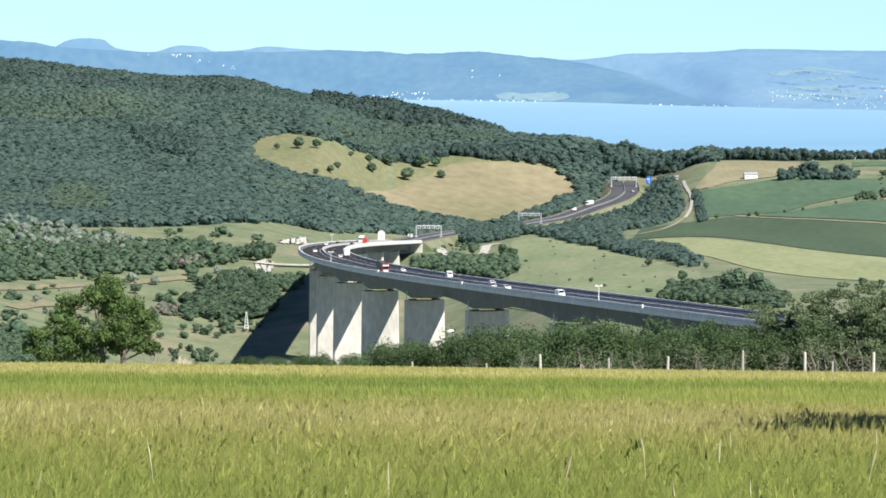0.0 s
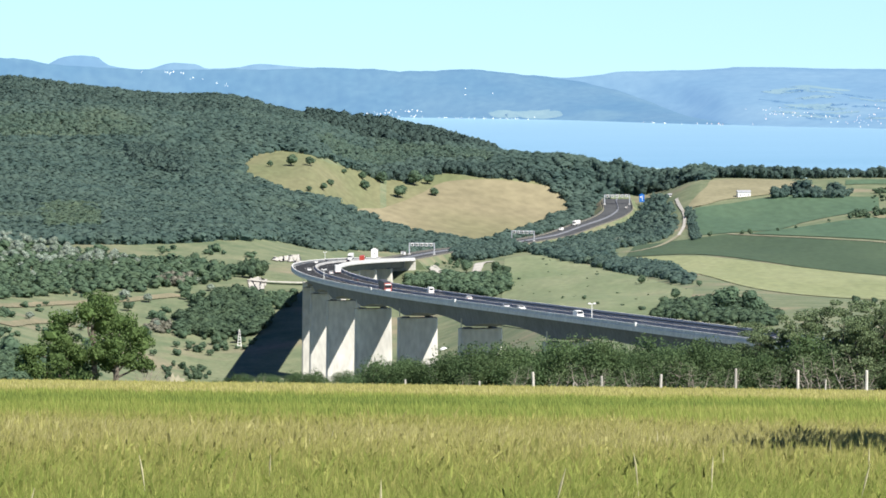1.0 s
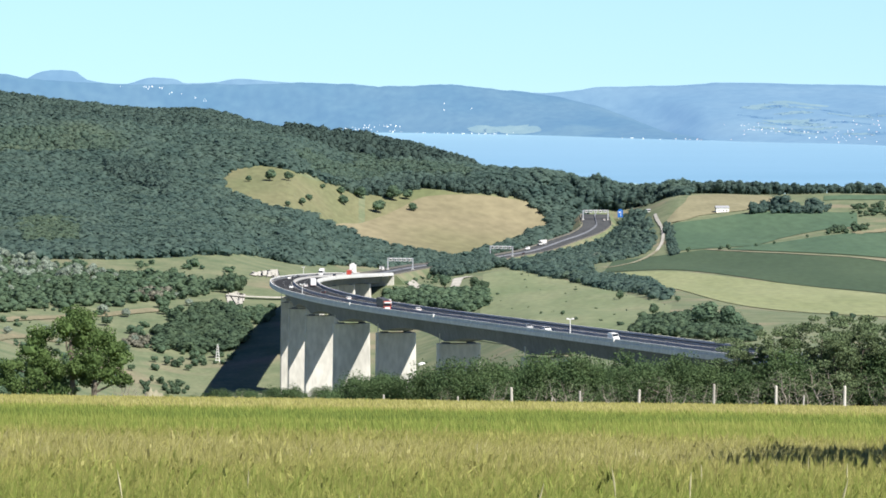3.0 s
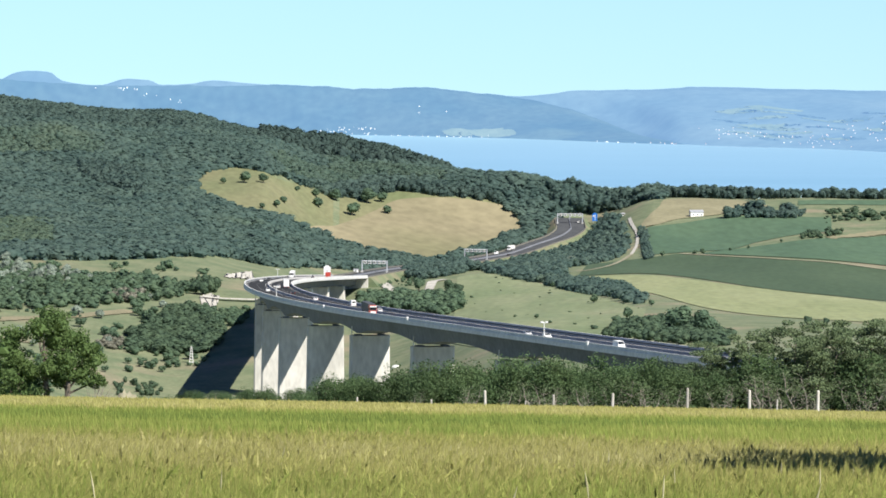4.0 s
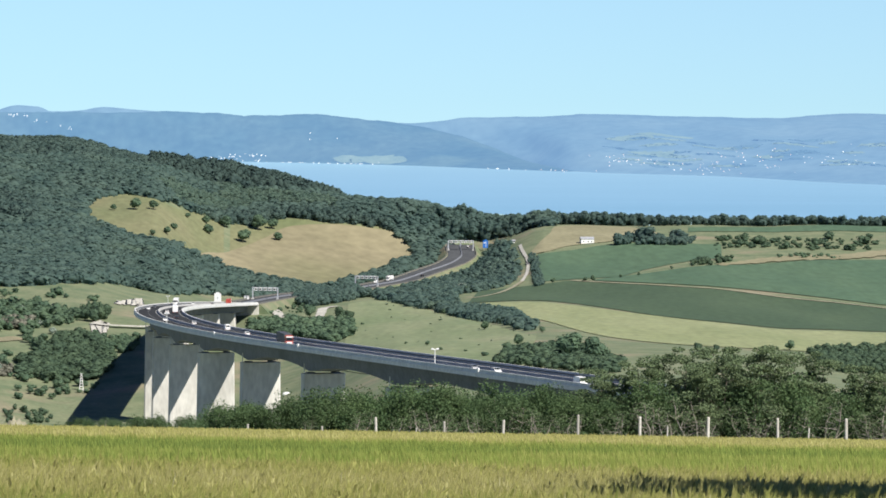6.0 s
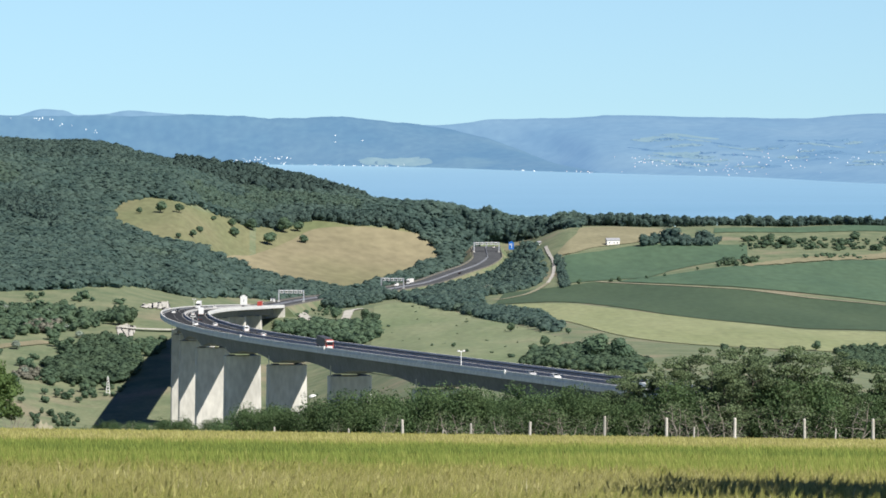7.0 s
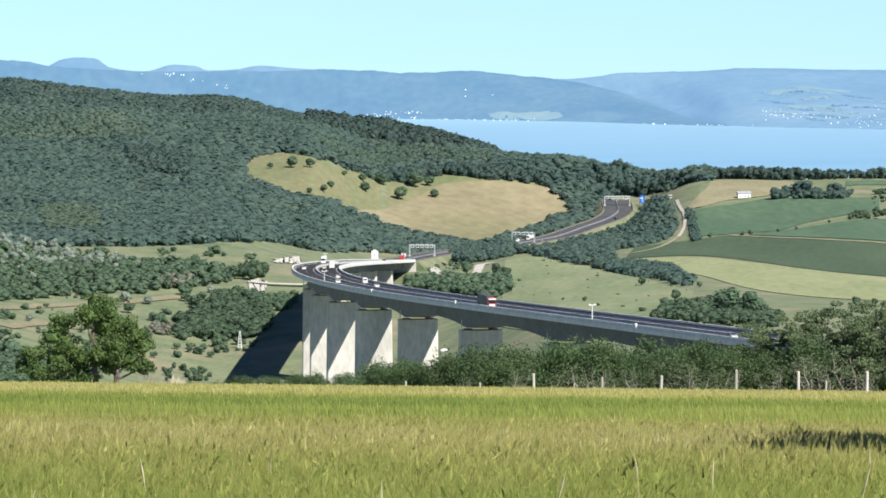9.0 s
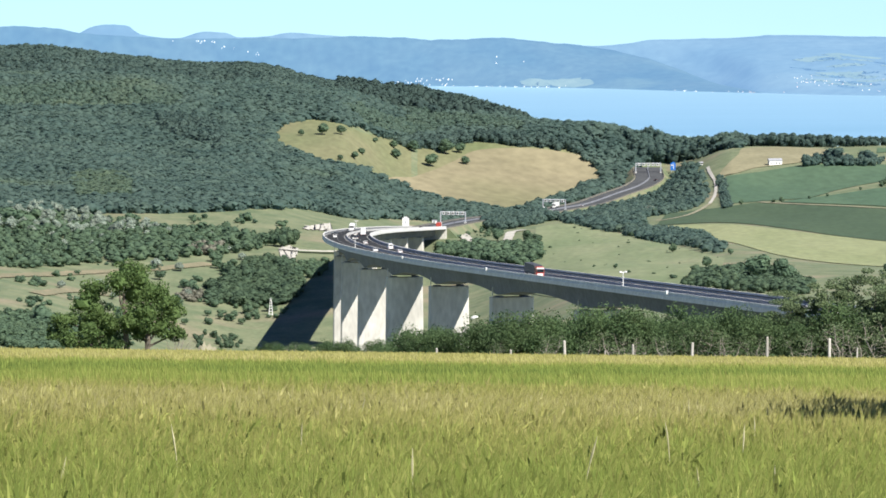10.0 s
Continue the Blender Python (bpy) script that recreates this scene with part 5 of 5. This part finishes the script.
def make_barley():
    u = np.linspace(-1, 1, 70)
    y = np.concatenate([np.linspace(6, 60, 60), np.linspace(62, 256, 70)])
    x = (u[None] * 0.3 + 0.018) * (y[:, None] + 15)
    yy = np.broadcast_to(y[:, None], x.shape)
    z = ground(x, yy) + crop_height(x, yy) * 0.80
    me = raw("dense_crop", np.stack([x, yy, z], -1).reshape(-1, 3), grid_faces(len(y), 70), BARLEY, smooth=True)
    tagged(new("barley_field", me), "dense half-ripe barley filling the foreground field", "barley", kind="stuff")
    swaying = []
    edges = [16, 20, 24, 29, 35, 42, 50, 60]
    for k in range(7):
        for j in range(3):
            ob = barley_patch("barley_patch", edges[k], edges[k + 1], (200, 185, 170, 145, 120, 100, 85)[k], 100 + 3 * k + j, 1.0 + 0.12 * k, True, -1 + 2 * j / 3, -1 + 2 * (j + 1) / 3)
            tagged(ob, "green and golden bearded barley swaying in the wind", "barley", "barley patches", "stuff")
            swaying.append((ob, k, j))
    for k, (a, b, d, w) in enumerate(((60, 85, 55, 1.5), (85, 120, 34, 2.2), (120, 170, 18, 3.5), (170, 257, 9, 5.5))):
        ob = barley_patch("far_barley", a, b, d, 130 + k, w, False)
        tagged(ob, "half-ripe barley farther down the sloping field", "barley", kind="stuff")
    return swaying


SWAYING = make_barley()


def dry_stalks():
    """Slender straw-coloured blades that stand a little out of the crop."""
    rng = np.random.default_rng(140)
    bm = bmesh.new()
    tube(bm, [Vector((0.05 * t * t, 0.01 * t, 0.55 + 0.46 * t)) for t in (0, 0.35, 0.62, 0.8, 1.0)], [0.003, 0.003, 0.004, 0.0075, 0.001], 5)
    me = bpy.data.meshes.new("dry_stalk")
    bm.to_mesh(me)
    bm.free()
    me.materials.append(STRAW)
    for k in range(34):
        y = math.sqrt(rng.uniform(20 ** 2, 46 ** 2))
        x = (rng.uniform(-1, 1) * 0.16 + 0.018) * y
        ob = tagged(new("dry_stalk", me), "slender straw-coloured stalk standing out of the barley", "stalk", "dry stalks")
        s = float(rng.uniform(0.88, 1.06))
        ob.matrix_basis = on_ground(x, y, rng.uniform(0, 360)) @ pose(0, 0, 0, rng.uniform(-5, 5), rng.uniform(-7, 7), 0) @ Matrix.Diagonal((s, s, s, 1))


STRAW = material("pale_straw", (0.36, 0.34, 0.19), (0.46, 0.43, 0.26), 0.5, rough=0.7)
dry_stalks()


# ---- things ----
def fence():
    """Weathered posts along the field's edge, each its own height and lean."""
    rng = np.random.default_rng(90)
    for x, top, lean, r in ((-2.05, 0.35, 0, 0.09), (2.9, 0.3, 3, 0.1), (6.5, 0.95, 2, 0.12), (11.0, 0.75, 0, 0.11), (14.9, 0.9, -7, 0.13), (19.9, 1.35, 1, 0.12), (24.05, 1.3, 0, 0.13),
                            (28.6, 1.35, 1, 0.13), (33.3, 1.35, 1, 0.13), (37.9, 1.4, -1, 0.14), (42.6, 1.35, 0, 0.13)):
        y = 257.5
        p = thing("fence_post", on_ground(x, y, float(rng.uniform(0, 360))), "weathered grey wooden fence post at the field's edge", "fence post", "fence posts")
        bm = bmesh.new()
        h = 0.85 + top
        a = math.radians(lean)
        pts = [Vector((math.sin(a) * h * t, 0, -0.4 + (h + 0.4) * t)) for t in (0, 0.3, 0.6, 0.97, 1.0)]
        r *= 0.8
        tube(bm, pts, [r * 1.05, r, r * 0.95, r * 0.9, r * 0.6], 8)
        part("post", bm, p, "", POST_WOOD)
    for x, top in ((25.9, 0.7), (35.4, 0.7), (9.1, 0.3)):
        p = thing("fence_post", on_ground(x, 258.2), "thin leaning stake between the fence posts", "fence post", "fence posts")
        part("post", cyl(bmesh.new(), (0, 0, -0.3), (0.08, 0, 0.85 + top), 0.06, 0.05, 7), p, "", POST_WOOD)


fence()


def gantry(s, half, label):
    place, heading = route(s)
    g = thing("sign_gantry", Matrix.Translation(place) @ pose(0, 0, 0, 0, 0, heading), label, "gantry", "motorway gantries")
    for side in (-1, 1):
        part("post", boxes((side * half - 0.4, side * half + 0.4, -0.4, 0.4, -2.2, 8.4), bevel=0.08), g, "", STEEL)
        part("footing", boxes((side * half - 0.8, side * half + 0.8, -0.8, 0.8, -3.0, 0.9)), g, "", CONCRETE)
    part("beam", boxes((-half, half, -0.35, 0.35, 7.7, 8.4), bevel=0.05), g, "", STEEL)
    part("lower_beam", boxes((-half, half, -0.25, 0.25, 6.3, 6.7)), g, "", STEEL)
    for k in range(5):
        x = -half * 0.75 + half * 1.5 * k / 4
        p = part("lane_signal", boxes((x - 0.95, x + 0.95, -0.75, -0.38, 6.1, 8.2), bevel=0.04), g, "pale square lane signal", WHITE)
        part("screen", boxes((x - 0.62, x + 0.62, -0.79, -0.752, 6.5, 7.8)), p, "", DARK)


gantry(775, 8.8, "steel lane signal gantry at the viaduct's end")
gantry(1085, 9.0, "steel lane signal gantry over the motorway")
gantry(ROAD_END - 45, 10.5, "steel lane signal gantry where the road enters the wood")


def cabinet(s, off):
    place, heading = route(s, off)
    m = thing("roadside_cabinet", Matrix.Translation(place) @ pose(0, 0, 0, 0, 0, heading), "white equipment cabinet beside the gantry", "cabinet")
    part("case", boxes((-1.6, 1.6, -1.0, 1.0, -0.5, 2.4), bevel=0.08), m, "", WHITE)
    part("roof", boxes((-1.8, 1.8, -1.2, 1.2, 2.4, 2.6), bevel=0.04), m, "", GREY)
    part("door", boxes((-0.5, 0.5, -1.05, -1.003, 0.2, 2.1)), m, "", GREY)


cabinet(772, -12.6)


def sign_board(name, at, w, h, mat, label, legs=2.0):
    b = thing(name, at, label, "sign")
    part("board", boxes((-w / 2, w / 2, -0.12, 0.12, legs, legs + h), bevel=0.05), b, "", mat)
    part("cap", boxes((-w / 4, w / 4, -0.12, 0.12, legs + h, legs + h + 0.8)), b, "", mat)
    for side in (-1, 1):
        part("leg", cyl(bmesh.new(), (side * w * 0.3, 0.2, -4), (side * w * 0.3, 0.2, legs + h * 0.9), 0.15, 0.15, 8), b, "", STEEL)
    return b


p, a = route(668, -14.0)
sign_board("white_board", Matrix.Translation(p), 4.6, 5.8, WHITE, "large white panel standing beside the viaduct", 1.0)
part("mark", boxes((-0.25, 0.25, -0.2, -0.13, 3.0, 4.6)), bpy.data.objects["white_board"], "", GREY)
sign_board("blue_sign", on_ground(*(174, 3287)), 4.4, 6.2, BLUE, "large blue motorway sign at the edge of the wood", 1.5)
sb = bpy.data.objects["blue_sign"]
part("arrow", boxes((0.2, 0.6, -0.2, -0.13, 2.5, 7.0), (-1.5, -0.3, -0.2, -0.13, 5.3, 6.3)), sb, "white bars on the sign", WHITE)


def lamp(s, off, height, group):
    place, heading = route(s, off)
    m = thing("lamp_post", Matrix.Translation(place) @ pose(0, 0, 0, 0, 0, heading), "slender pale lamp post on the viaduct", "lamp post", group)
    part("pole", cyl(bmesh.new(), (0, 0, 0.2), (0, 0, height), 0.16, 0.10, 8), m, "", WHITE)
    part("arm", boxes((-0.9, 0.9, -0.12, 0.12, height - 0.1, height + 0.12), bevel=0.03), m, "", WHITE)
    for x in (-1.1, 0.4):
        part("head", boxes((x, x + 0.7, -0.3, 0.3, height - 0.05, height + 0.35), bevel=0.05), m, "", WHITE)


lamp(-862, -11.75, 5.2, "lamps on the viaduct")
lamp(-355, -11.75, 5.2, "lamps on the viaduct")
lamp(380, -11.75, 5.2, "lamps on the viaduct")


def box_camera(s):
    place, heading = route(s, -12.0)
    m = thing("parapet_box", Matrix.Translation(place) @ pose(0, 0, 0, 0, 0, heading), "small white equipment box on the parapet", "box", "parapet boxes")
    part("case", boxes((-0.35, 0.15, -0.7, 0.7, 0.6, 1.7), bevel=0.06), m, "", WHITE)


for s in (-905, -690, -520):
    box_camera(s)


def marker_pillar():
    m = thing("lattice_mast", on_ground(*(-107, 2108)), "slender pale lattice mast on the valley slope", "mast")
    for k in range(4):
        sx, sy = ((-1, -1), (1, -1), (1, 1), (-1, 1))[k]
        part("leg", cyl(bmesh.new(), (sx * 1.1, sy * 1.1, -0.5), (sx * 0.2, sy * 0.2, 9.5), 0.18, 0.12, 6), m, "", WHITE)
    for k in range(6):
        z, w = 0.8 + 1.5 * k, 1.1 - 0.9 * (0.8 + 1.5 * k) / 9.5
        part("brace", boxes((-w, w, -w - 0.08, -w + 0.08, z - 0.1, z + 0.1), (-w, w, w - 0.08, w + 0.08, z - 0.1, z + 0.1)), m, "", WHITE)


marker_pillar()


def farm_house(at, l, w, h, label, group=""):
    m = thing("farm_house", at, label, "house", group)
    part("wall", boxes((-l / 2, l / 2, -w / 2, w / 2, -1.5, h)), m, "", WHITE)
    bm = bmesh.new()
    e = 0.4
    v = [bm.verts.new(c) for c in ((-l / 2 - e, -w / 2 - e, h), (l / 2 + e, -w / 2 - e, h), (l / 2 + e, w / 2 + e, h), (-l / 2 - e, w / 2 + e, h), (-l / 2 - e, 0, h + w * 0.3), (l / 2 + e, 0, h + w * 0.3))]
    for f in ((0, 1, 5, 4), (2, 3, 4, 5), (1, 2, 5), (3, 0, 4), (3, 2, 1, 0)):
        bm.faces.new([v[i] for i in f])
    part("roof", bm, m, "", GREY)
    for k in (-0.3, 0.05, 0.32):
        w0 = part("window", boxes((l * k - 0.5, l * k + 0.5, -w / 2 - 0.06, -w / 2 + 0.05, 1.0, 2.2)), m, "", WHITE)
        part("pane", boxes((l * k - 0.4, l * k + 0.4, -w / 2 - 0.075, -w / 2 - 0.062, 1.1, 2.1)), w0, "", GLASS)


farm_house(on_ground(*(247, 3122), 8), 10.5, 6, 3.6, "long white farm building beside the stubble field")
farm_house(on_ground(*(193, 3213), 8), 3, 3, 2.2, "small white hut at the edge of the wood")


def white_cover(x, y):
    m = thing("white_tank", on_ground(x, y), "small white rounded tank in the grass", "tank")
    bm = bmesh.new()
    bmesh.ops.create_uvsphere(bm, u_segments=14, v_segments=8, radius=1)
    bmesh.ops.scale(bm, vec=(2.2, 1.4, 1.3), verts=bm.verts)
    part("shell", bm, m, "", WHITE)


white_cover(*(4, 2045))


def far_villages():
    """Scattered houses on the far shore."""
    rng = np.random.default_rng(95)
    vs, fs, mi = [], [], []
    shore_x, shore_y = [q[0] for q in SHORE], [q[1] for q in SHORE]
    dg = bpy.context.evaluated_depsgraph_get()
    dg.update()

    def put(x, y, z, s, roof):
        b = sum(len(v) for v in vs)
        vs.append(np.array([(x - s, y - s, z - 2), (x + s, y - s, z - 2), (x + s, y + s, z - 2), (x - s, y + s, z - 2),
                            (x - s, y - s, z + s), (x + s, y - s, z + s), (x + s, y + s, z + s), (x - s, y + s, z + s), (x - s, y, z + 1.7 * s), (x + s, y, z + 1.7 * s)]))
        for f in ((0, 1, 5, 4), (1, 2, 6, 5), (2, 3, 7, 6), (3, 0, 4, 7), (4, 5, 9, 8), (6, 7, 8, 9)):
            fs.append([b + i for i in f])
            mi.append(1 if roof and f[0] in (4, 6) else 0)

    for cx, cy, n, sx, sy, roof in ((405, 0.20, 30, 40, 0.10, 1), (500, 0.16, 34, 50, 0.10, 1), (560, 0.3, 26, 40, 0.2, 1), (640, 0.35, 16, 60, 0.2, 0), (-60, 0.12, 26, 40, 0.05, 0), (-20, 0.03, 16, 50, 0.02, 0),
                                    (-300, 0.48, 15, 50, 0.06, 0), (90, 0.04, 18, 50, 0.03, 0), (40, 0.55, 4, 30, 0.2, 0), (250, 0.02, 8, 60, 0.01, 0), (330, 0.06, 10, 30, 0.03, 1)):
        for k in range(n):
            x = cx + rng.normal(0, sx * 0.6)
            t = abs(cy + rng.normal(0, sy * 0.5))
            y = float(np.interp(x, shore_x, shore_y))
            hit, place, _, _, ob, _ = scene.ray_cast(dg, Vector((x, y + t * (4870 - y), 400)), Vector((0, 0, -1)))
            if hit:
                put(place.x, place.y, place.z, rng.uniform(0.26, 0.6), roof and rng.random() < 0.75)
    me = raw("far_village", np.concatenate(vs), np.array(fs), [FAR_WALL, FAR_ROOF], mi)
    tagged(new("far_village", me), "tiny white and red-roofed houses along the far shore", "village", kind="stuff")


def far_field(name, x0, x1, t0, t1, mat, label="pale hazy field on the far shore"):
    """A pale field on the hills across the lake."""
    dg = bpy.context.evaluated_depsgraph_get()
    dg.update()
    rng = np.random.default_rng(int(x0 + 900))
    v = []
    for row in range(5):
        for x in np.linspace(x0, x1, 14):
            full = math.sin(math.pi * (0.04 + 0.92 * (x - x0) / (x1 - x0))) ** 0.5
            t = (t0 + t1) / 2 + (row / 4 - 0.5) * (t1 - t0) * full
            y = float(np.interp(x, [q[0] for q in SHORE], [q[1] for q in SHORE]))
            hit, place, _, _, ob, _ = scene.ray_cast(dg, Vector((x + rng.normal(0, 1.5), y + (t + rng.normal(0, 0.006)) * (4850 - y), 400)), Vector((0, 0, -1)))
            v.append((place.x, place.y, place.z + 0.4))
    me = raw(name, v, grid_faces(5, 14), mat, smooth=True)
    tagged(new(name, me), label, "field" if "field" in name else "wood", kind="structure")


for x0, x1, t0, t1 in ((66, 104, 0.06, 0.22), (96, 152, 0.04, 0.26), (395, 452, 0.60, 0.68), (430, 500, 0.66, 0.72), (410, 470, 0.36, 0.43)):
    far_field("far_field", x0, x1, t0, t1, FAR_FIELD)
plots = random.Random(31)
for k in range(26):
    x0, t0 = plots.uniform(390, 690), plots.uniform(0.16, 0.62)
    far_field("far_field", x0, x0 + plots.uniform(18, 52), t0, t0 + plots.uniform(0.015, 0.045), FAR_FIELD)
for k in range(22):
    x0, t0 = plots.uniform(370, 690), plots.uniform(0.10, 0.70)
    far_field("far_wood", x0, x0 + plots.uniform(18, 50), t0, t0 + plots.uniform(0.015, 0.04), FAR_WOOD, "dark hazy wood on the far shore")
# house walls and roofs carry the same emission in place of haze
FAR_WALL = hazed("far_house_walls", (0.70, 0.68, 0.64), (0.80, 0.78, 0.74), 5, (0.45, 0.60, 0.75), 0.3)
FAR_ROOF = hazed("far_house_roofs", (0.45, 0.24, 0.18), (0.55, 0.30, 0.22), 5, (0.35, 0.45, 0.60), 0.35)
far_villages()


# ---- vehicles ----
def wheels(v, xs, half, r):
    for x in xs:
        for side in (-1, 1):
            w = part("wheel", cyl(bmesh.new(), (side * (half - 0.24), x, r), (side * half, x, r), r, r, 14), v, "", RUBBER)
            part("rim", cyl(bmesh.new(), (side * (half - 0.02), x, r), (side * (half + 0.015), x, r), r * 0.6, r * 0.55, 10), w, "", STEEL)


def car(paint, label, van=False):
    """A car that drives along +y."""
    v = thing("van" if van else "car", Matrix(), label, "van" if van else "car", "traffic on the motorway")
    l, w = (5.4, 1.0) if van else (4.4, 0.9)
    bm = bmesh.new()
    side = [(-l / 2, 0.35), (-l / 2, 0.95), (-l / 2 + 0.1, 2.35 if van else 1.0), (-l / 2 + 0.5, 2.4 if van else 1.42), (0.3 if not van else 1.5, 2.4 if van else 1.46), (1.1 if not van else 2.1, 1.5 if van else 0.98), (l / 2 - 0.15, 1.15 if van else 0.82), (l / 2, 0.6), (l / 2, 0.3)]
    a = [bm.verts.new((-w * (0.86 if z > 1.2 else 1), y, z)) for y, z in side]
    b = [bm.verts.new((w * (0.86 if z > 1.2 else 1), y, z)) for y, z in side]
    bm.faces.new(a), bm.faces.new(b[::-1])
    for i in range(len(side)):
        j = (i + 1) % len(side)
        bm.faces.new((a[i], b[i], b[j], a[j]))
    bmesh.ops.bevel(bm, geom=list(bm.edges), offset=0.05, segments=2, affect="EDGES")
    part("body", bm, v, "", paint)
    if van:
        part("windscreen", boxes((-0.78, 0.78, -0.02, 0.02, -0.42, 0.42)), v, "", GLASS, pose(0, 1.84, 1.98, 34, 0, 0))
        part("rear_window", boxes((-0.7, 0.7, -l / 2 + 0.02, -l / 2 + 0.09, 1.5, 2.1)), v, "", GLASS)
    else:
        part("windscreen", boxes((-0.72, 0.72, -0.02, 0.02, -0.4, 0.4)), v, "", GLASS, pose(0, 0.74, 1.24, 58, 0, 0))
        part("rear_window", boxes((-0.7, 0.7, -0.02, 0.02, -0.26, 0.26)), v, "", GLASS, pose(0, -l / 2 + 0.27, 1.24, -44, 0, 0))
        for k in (-1, 1):
            part("side_window", boxes((k * 0.86 - 0.02, k * 0.86 + 0.02, -1.5, 0.45, 1.02, 1.36)), v, "", GLASS)
    for k in (-1, 1):
        part("headlight", boxes((k * w * 0.7 - 0.16, k * w * 0.7 + 0.16, l / 2 - 0.04, l / 2 + 0.025, 0.6, 0.78)), v, "", WHITE)
        part("tail_light", boxes((k * w * 0.8 - 0.12, k * w * 0.8 + 0.12, -l / 2 - 0.025, -l / 2 + 0.04, 0.75, 0.98)), v, "", RED)
    wheels(v, (-l * 0.3, l * 0.31), w, 0.33)
    return v


def truck(cab_paint, box_paint, label, length=13.6, long_nose=False):
    v = thing("truck", Matrix(), label, "truck", "traffic on the motorway")
    cab = part("cab", boxes((-1.25, 1.25, 0.6, 2.9, 0.55, 3.6), bevel=0.12), v, "", cab_paint)
    part("windscreen", boxes((-1.1, 1.1, 2.88, 2.94, 1.9, 2.9)), cab, "", GLASS)
    part("visor", boxes((-1.15, 1.15, 2.9, 3.15, 2.95, 3.4), bevel=0.04), cab, "", WHITE)
    part("grille", boxes((-0.9, 0.9, 2.88, 2.95, 0.75, 1.6)), cab, "", WHITE)
    part("bumper", boxes((-1.22, 1.22, 2.7, 3.05, 0.35, 0.75), bevel=0.05), cab, "", cab_paint)
    for k in (-1, 1):
        part("side_window", boxes((k * 1.26 - 0.02, k * 1.26 + 0.02, 1.5, 2.6, 1.95, 2.8)), cab, "", GLASS)
        part("mirror", boxes((k * 1.5 - 0.13, k * 1.5 + 0.13, 2.7, 2.85, 1.9, 2.7), bevel=0.03), cab, "", DARK)
    part("trailer", boxes((-1.275, 1.275, -length, 0.2, 1.15, 4.0), bevel=0.05), v, "", box_paint)
    part("chassis", boxes((-0.5, 0.5, -length + 0.4, 2.4, 0.7, 1.148)), v, "", DARK)
    for k in (-1, 1):
        part("side_guard", boxes((k * 1.2 - 0.03, k * 1.2 + 0.03, -length + 5, -1.5, 0.55, 1.0)), v, "", STEEL)
        part("tail_light", boxes((k * 0.95 - 0.2, k * 0.95 + 0.2, -length - 0.04, -length + 0.02, 0.95, 1.14)), v, "", RED)
    wheels(v, (1.9, -1.2, -length + 1.4, -length + 2.7, -length + 4.0), 1.25, 0.5)
    return v


def drive(v, s0, speed, off):
    """Key a vehicle along the motorway: s0 at the start, speed in metres a second (below 0: towards the hill)."""
    rows = []
    for k in range(0, 21):
        t = k / 2
        s = min(max(s0 + speed * t, ENDS[0] + 5), ROAD_END - 2)
        place, heading = route(s, off, 0.07)
        rows.append((t, Matrix.Translation(place) @ pose(0, 0, 0, 0, 0, heading + (180 if speed < 0 else 0))))
    walk(v, rows)


WHITE_CAR, DARK_CAR, GREY_CAR = (car(p, l) for p, l in ((WHITE, "white car driving on the motorway"), (DARK, "dark car driving on the motorway"), (GREY, "silver-grey car driving on the motorway")))
RED_TRUCK = truck(RED, TARP, "red articulated truck with a dark tarpaulin trailer")
RED_LORRY = truck(WHITE, RED, "white truck pulling a red box trailer", 8.0)
WHITE_TRUCK = truck(WHITE, WHITE, "white box lorry on the motorway", 9.0)
WHITE_VAN = car(WHITE, "white delivery van on the motorway", True)
# vehicle, place along the road at the start, speed, lane
TRAFFIC = (
    (RED_TRUCK, -508, -24.0, -8.0), (WHITE_TRUCK, -155, 21.5, 8.0), (WHITE_VAN, -560, 26.0, 7.6), (RED_LORRY, 385, 29.0, 8.0),
    (GREY_CAR, -700, -29, -4.0), (WHITE_CAR, -722, -29, -4.2), (WHITE_VAN, -806, -28.5, -8.0), (WHITE_CAR, -185, 25, 4.0), (WHITE_CAR, 260, -30, -6.0),
    (DARK_CAR, -350, 28, 4.0), (WHITE_CAR, -470, 28, 4.0), (WHITE_CAR, -660, 28, 4.0), (DARK_CAR, 350, -30, -6.0), (WHITE_CAR, -60, -30, -4.0), (DARK_CAR, 330, 28, 4.0),
    (WHITE_TRUCK, 520, -22, -8.0), (WHITE_CAR, 640, -30, -4.0), (WHITE_VAN, 1222, -14, -8.0), (WHITE_TRUCK, 1254, -14, -8.0), (WHITE_CAR, 1330, 7, 7.0), (DARK_CAR, 1040, 28, 7.0),
    (GREY_CAR, 860, 28, 7.0))
FLEET = []
for kind, s0, speed, off in TRAFFIC:
    fresh = any(kind is v[0] for v in FLEET)
    FLEET.append((copy_thing(kind, Matrix()) if fresh else kind, s0, speed, off))


def motions():
    for v, s0, speed, off in FLEET:
        drive(v, s0, speed, off)
    for ob, k, j in SWAYING:
        rows = []
        for i in range(0, 41):
            t = i / 4
            a = 2.3 * t - 0.9 * k + 1.3 * j
            rows.append((t, pose(0.022 * math.sin(a) + 0.012 * math.sin(2.7 * a + k), 0.01 * math.sin(1.3 * a + j), 0.008 * math.cos(a))))
        walk(ob, rows)


motions()
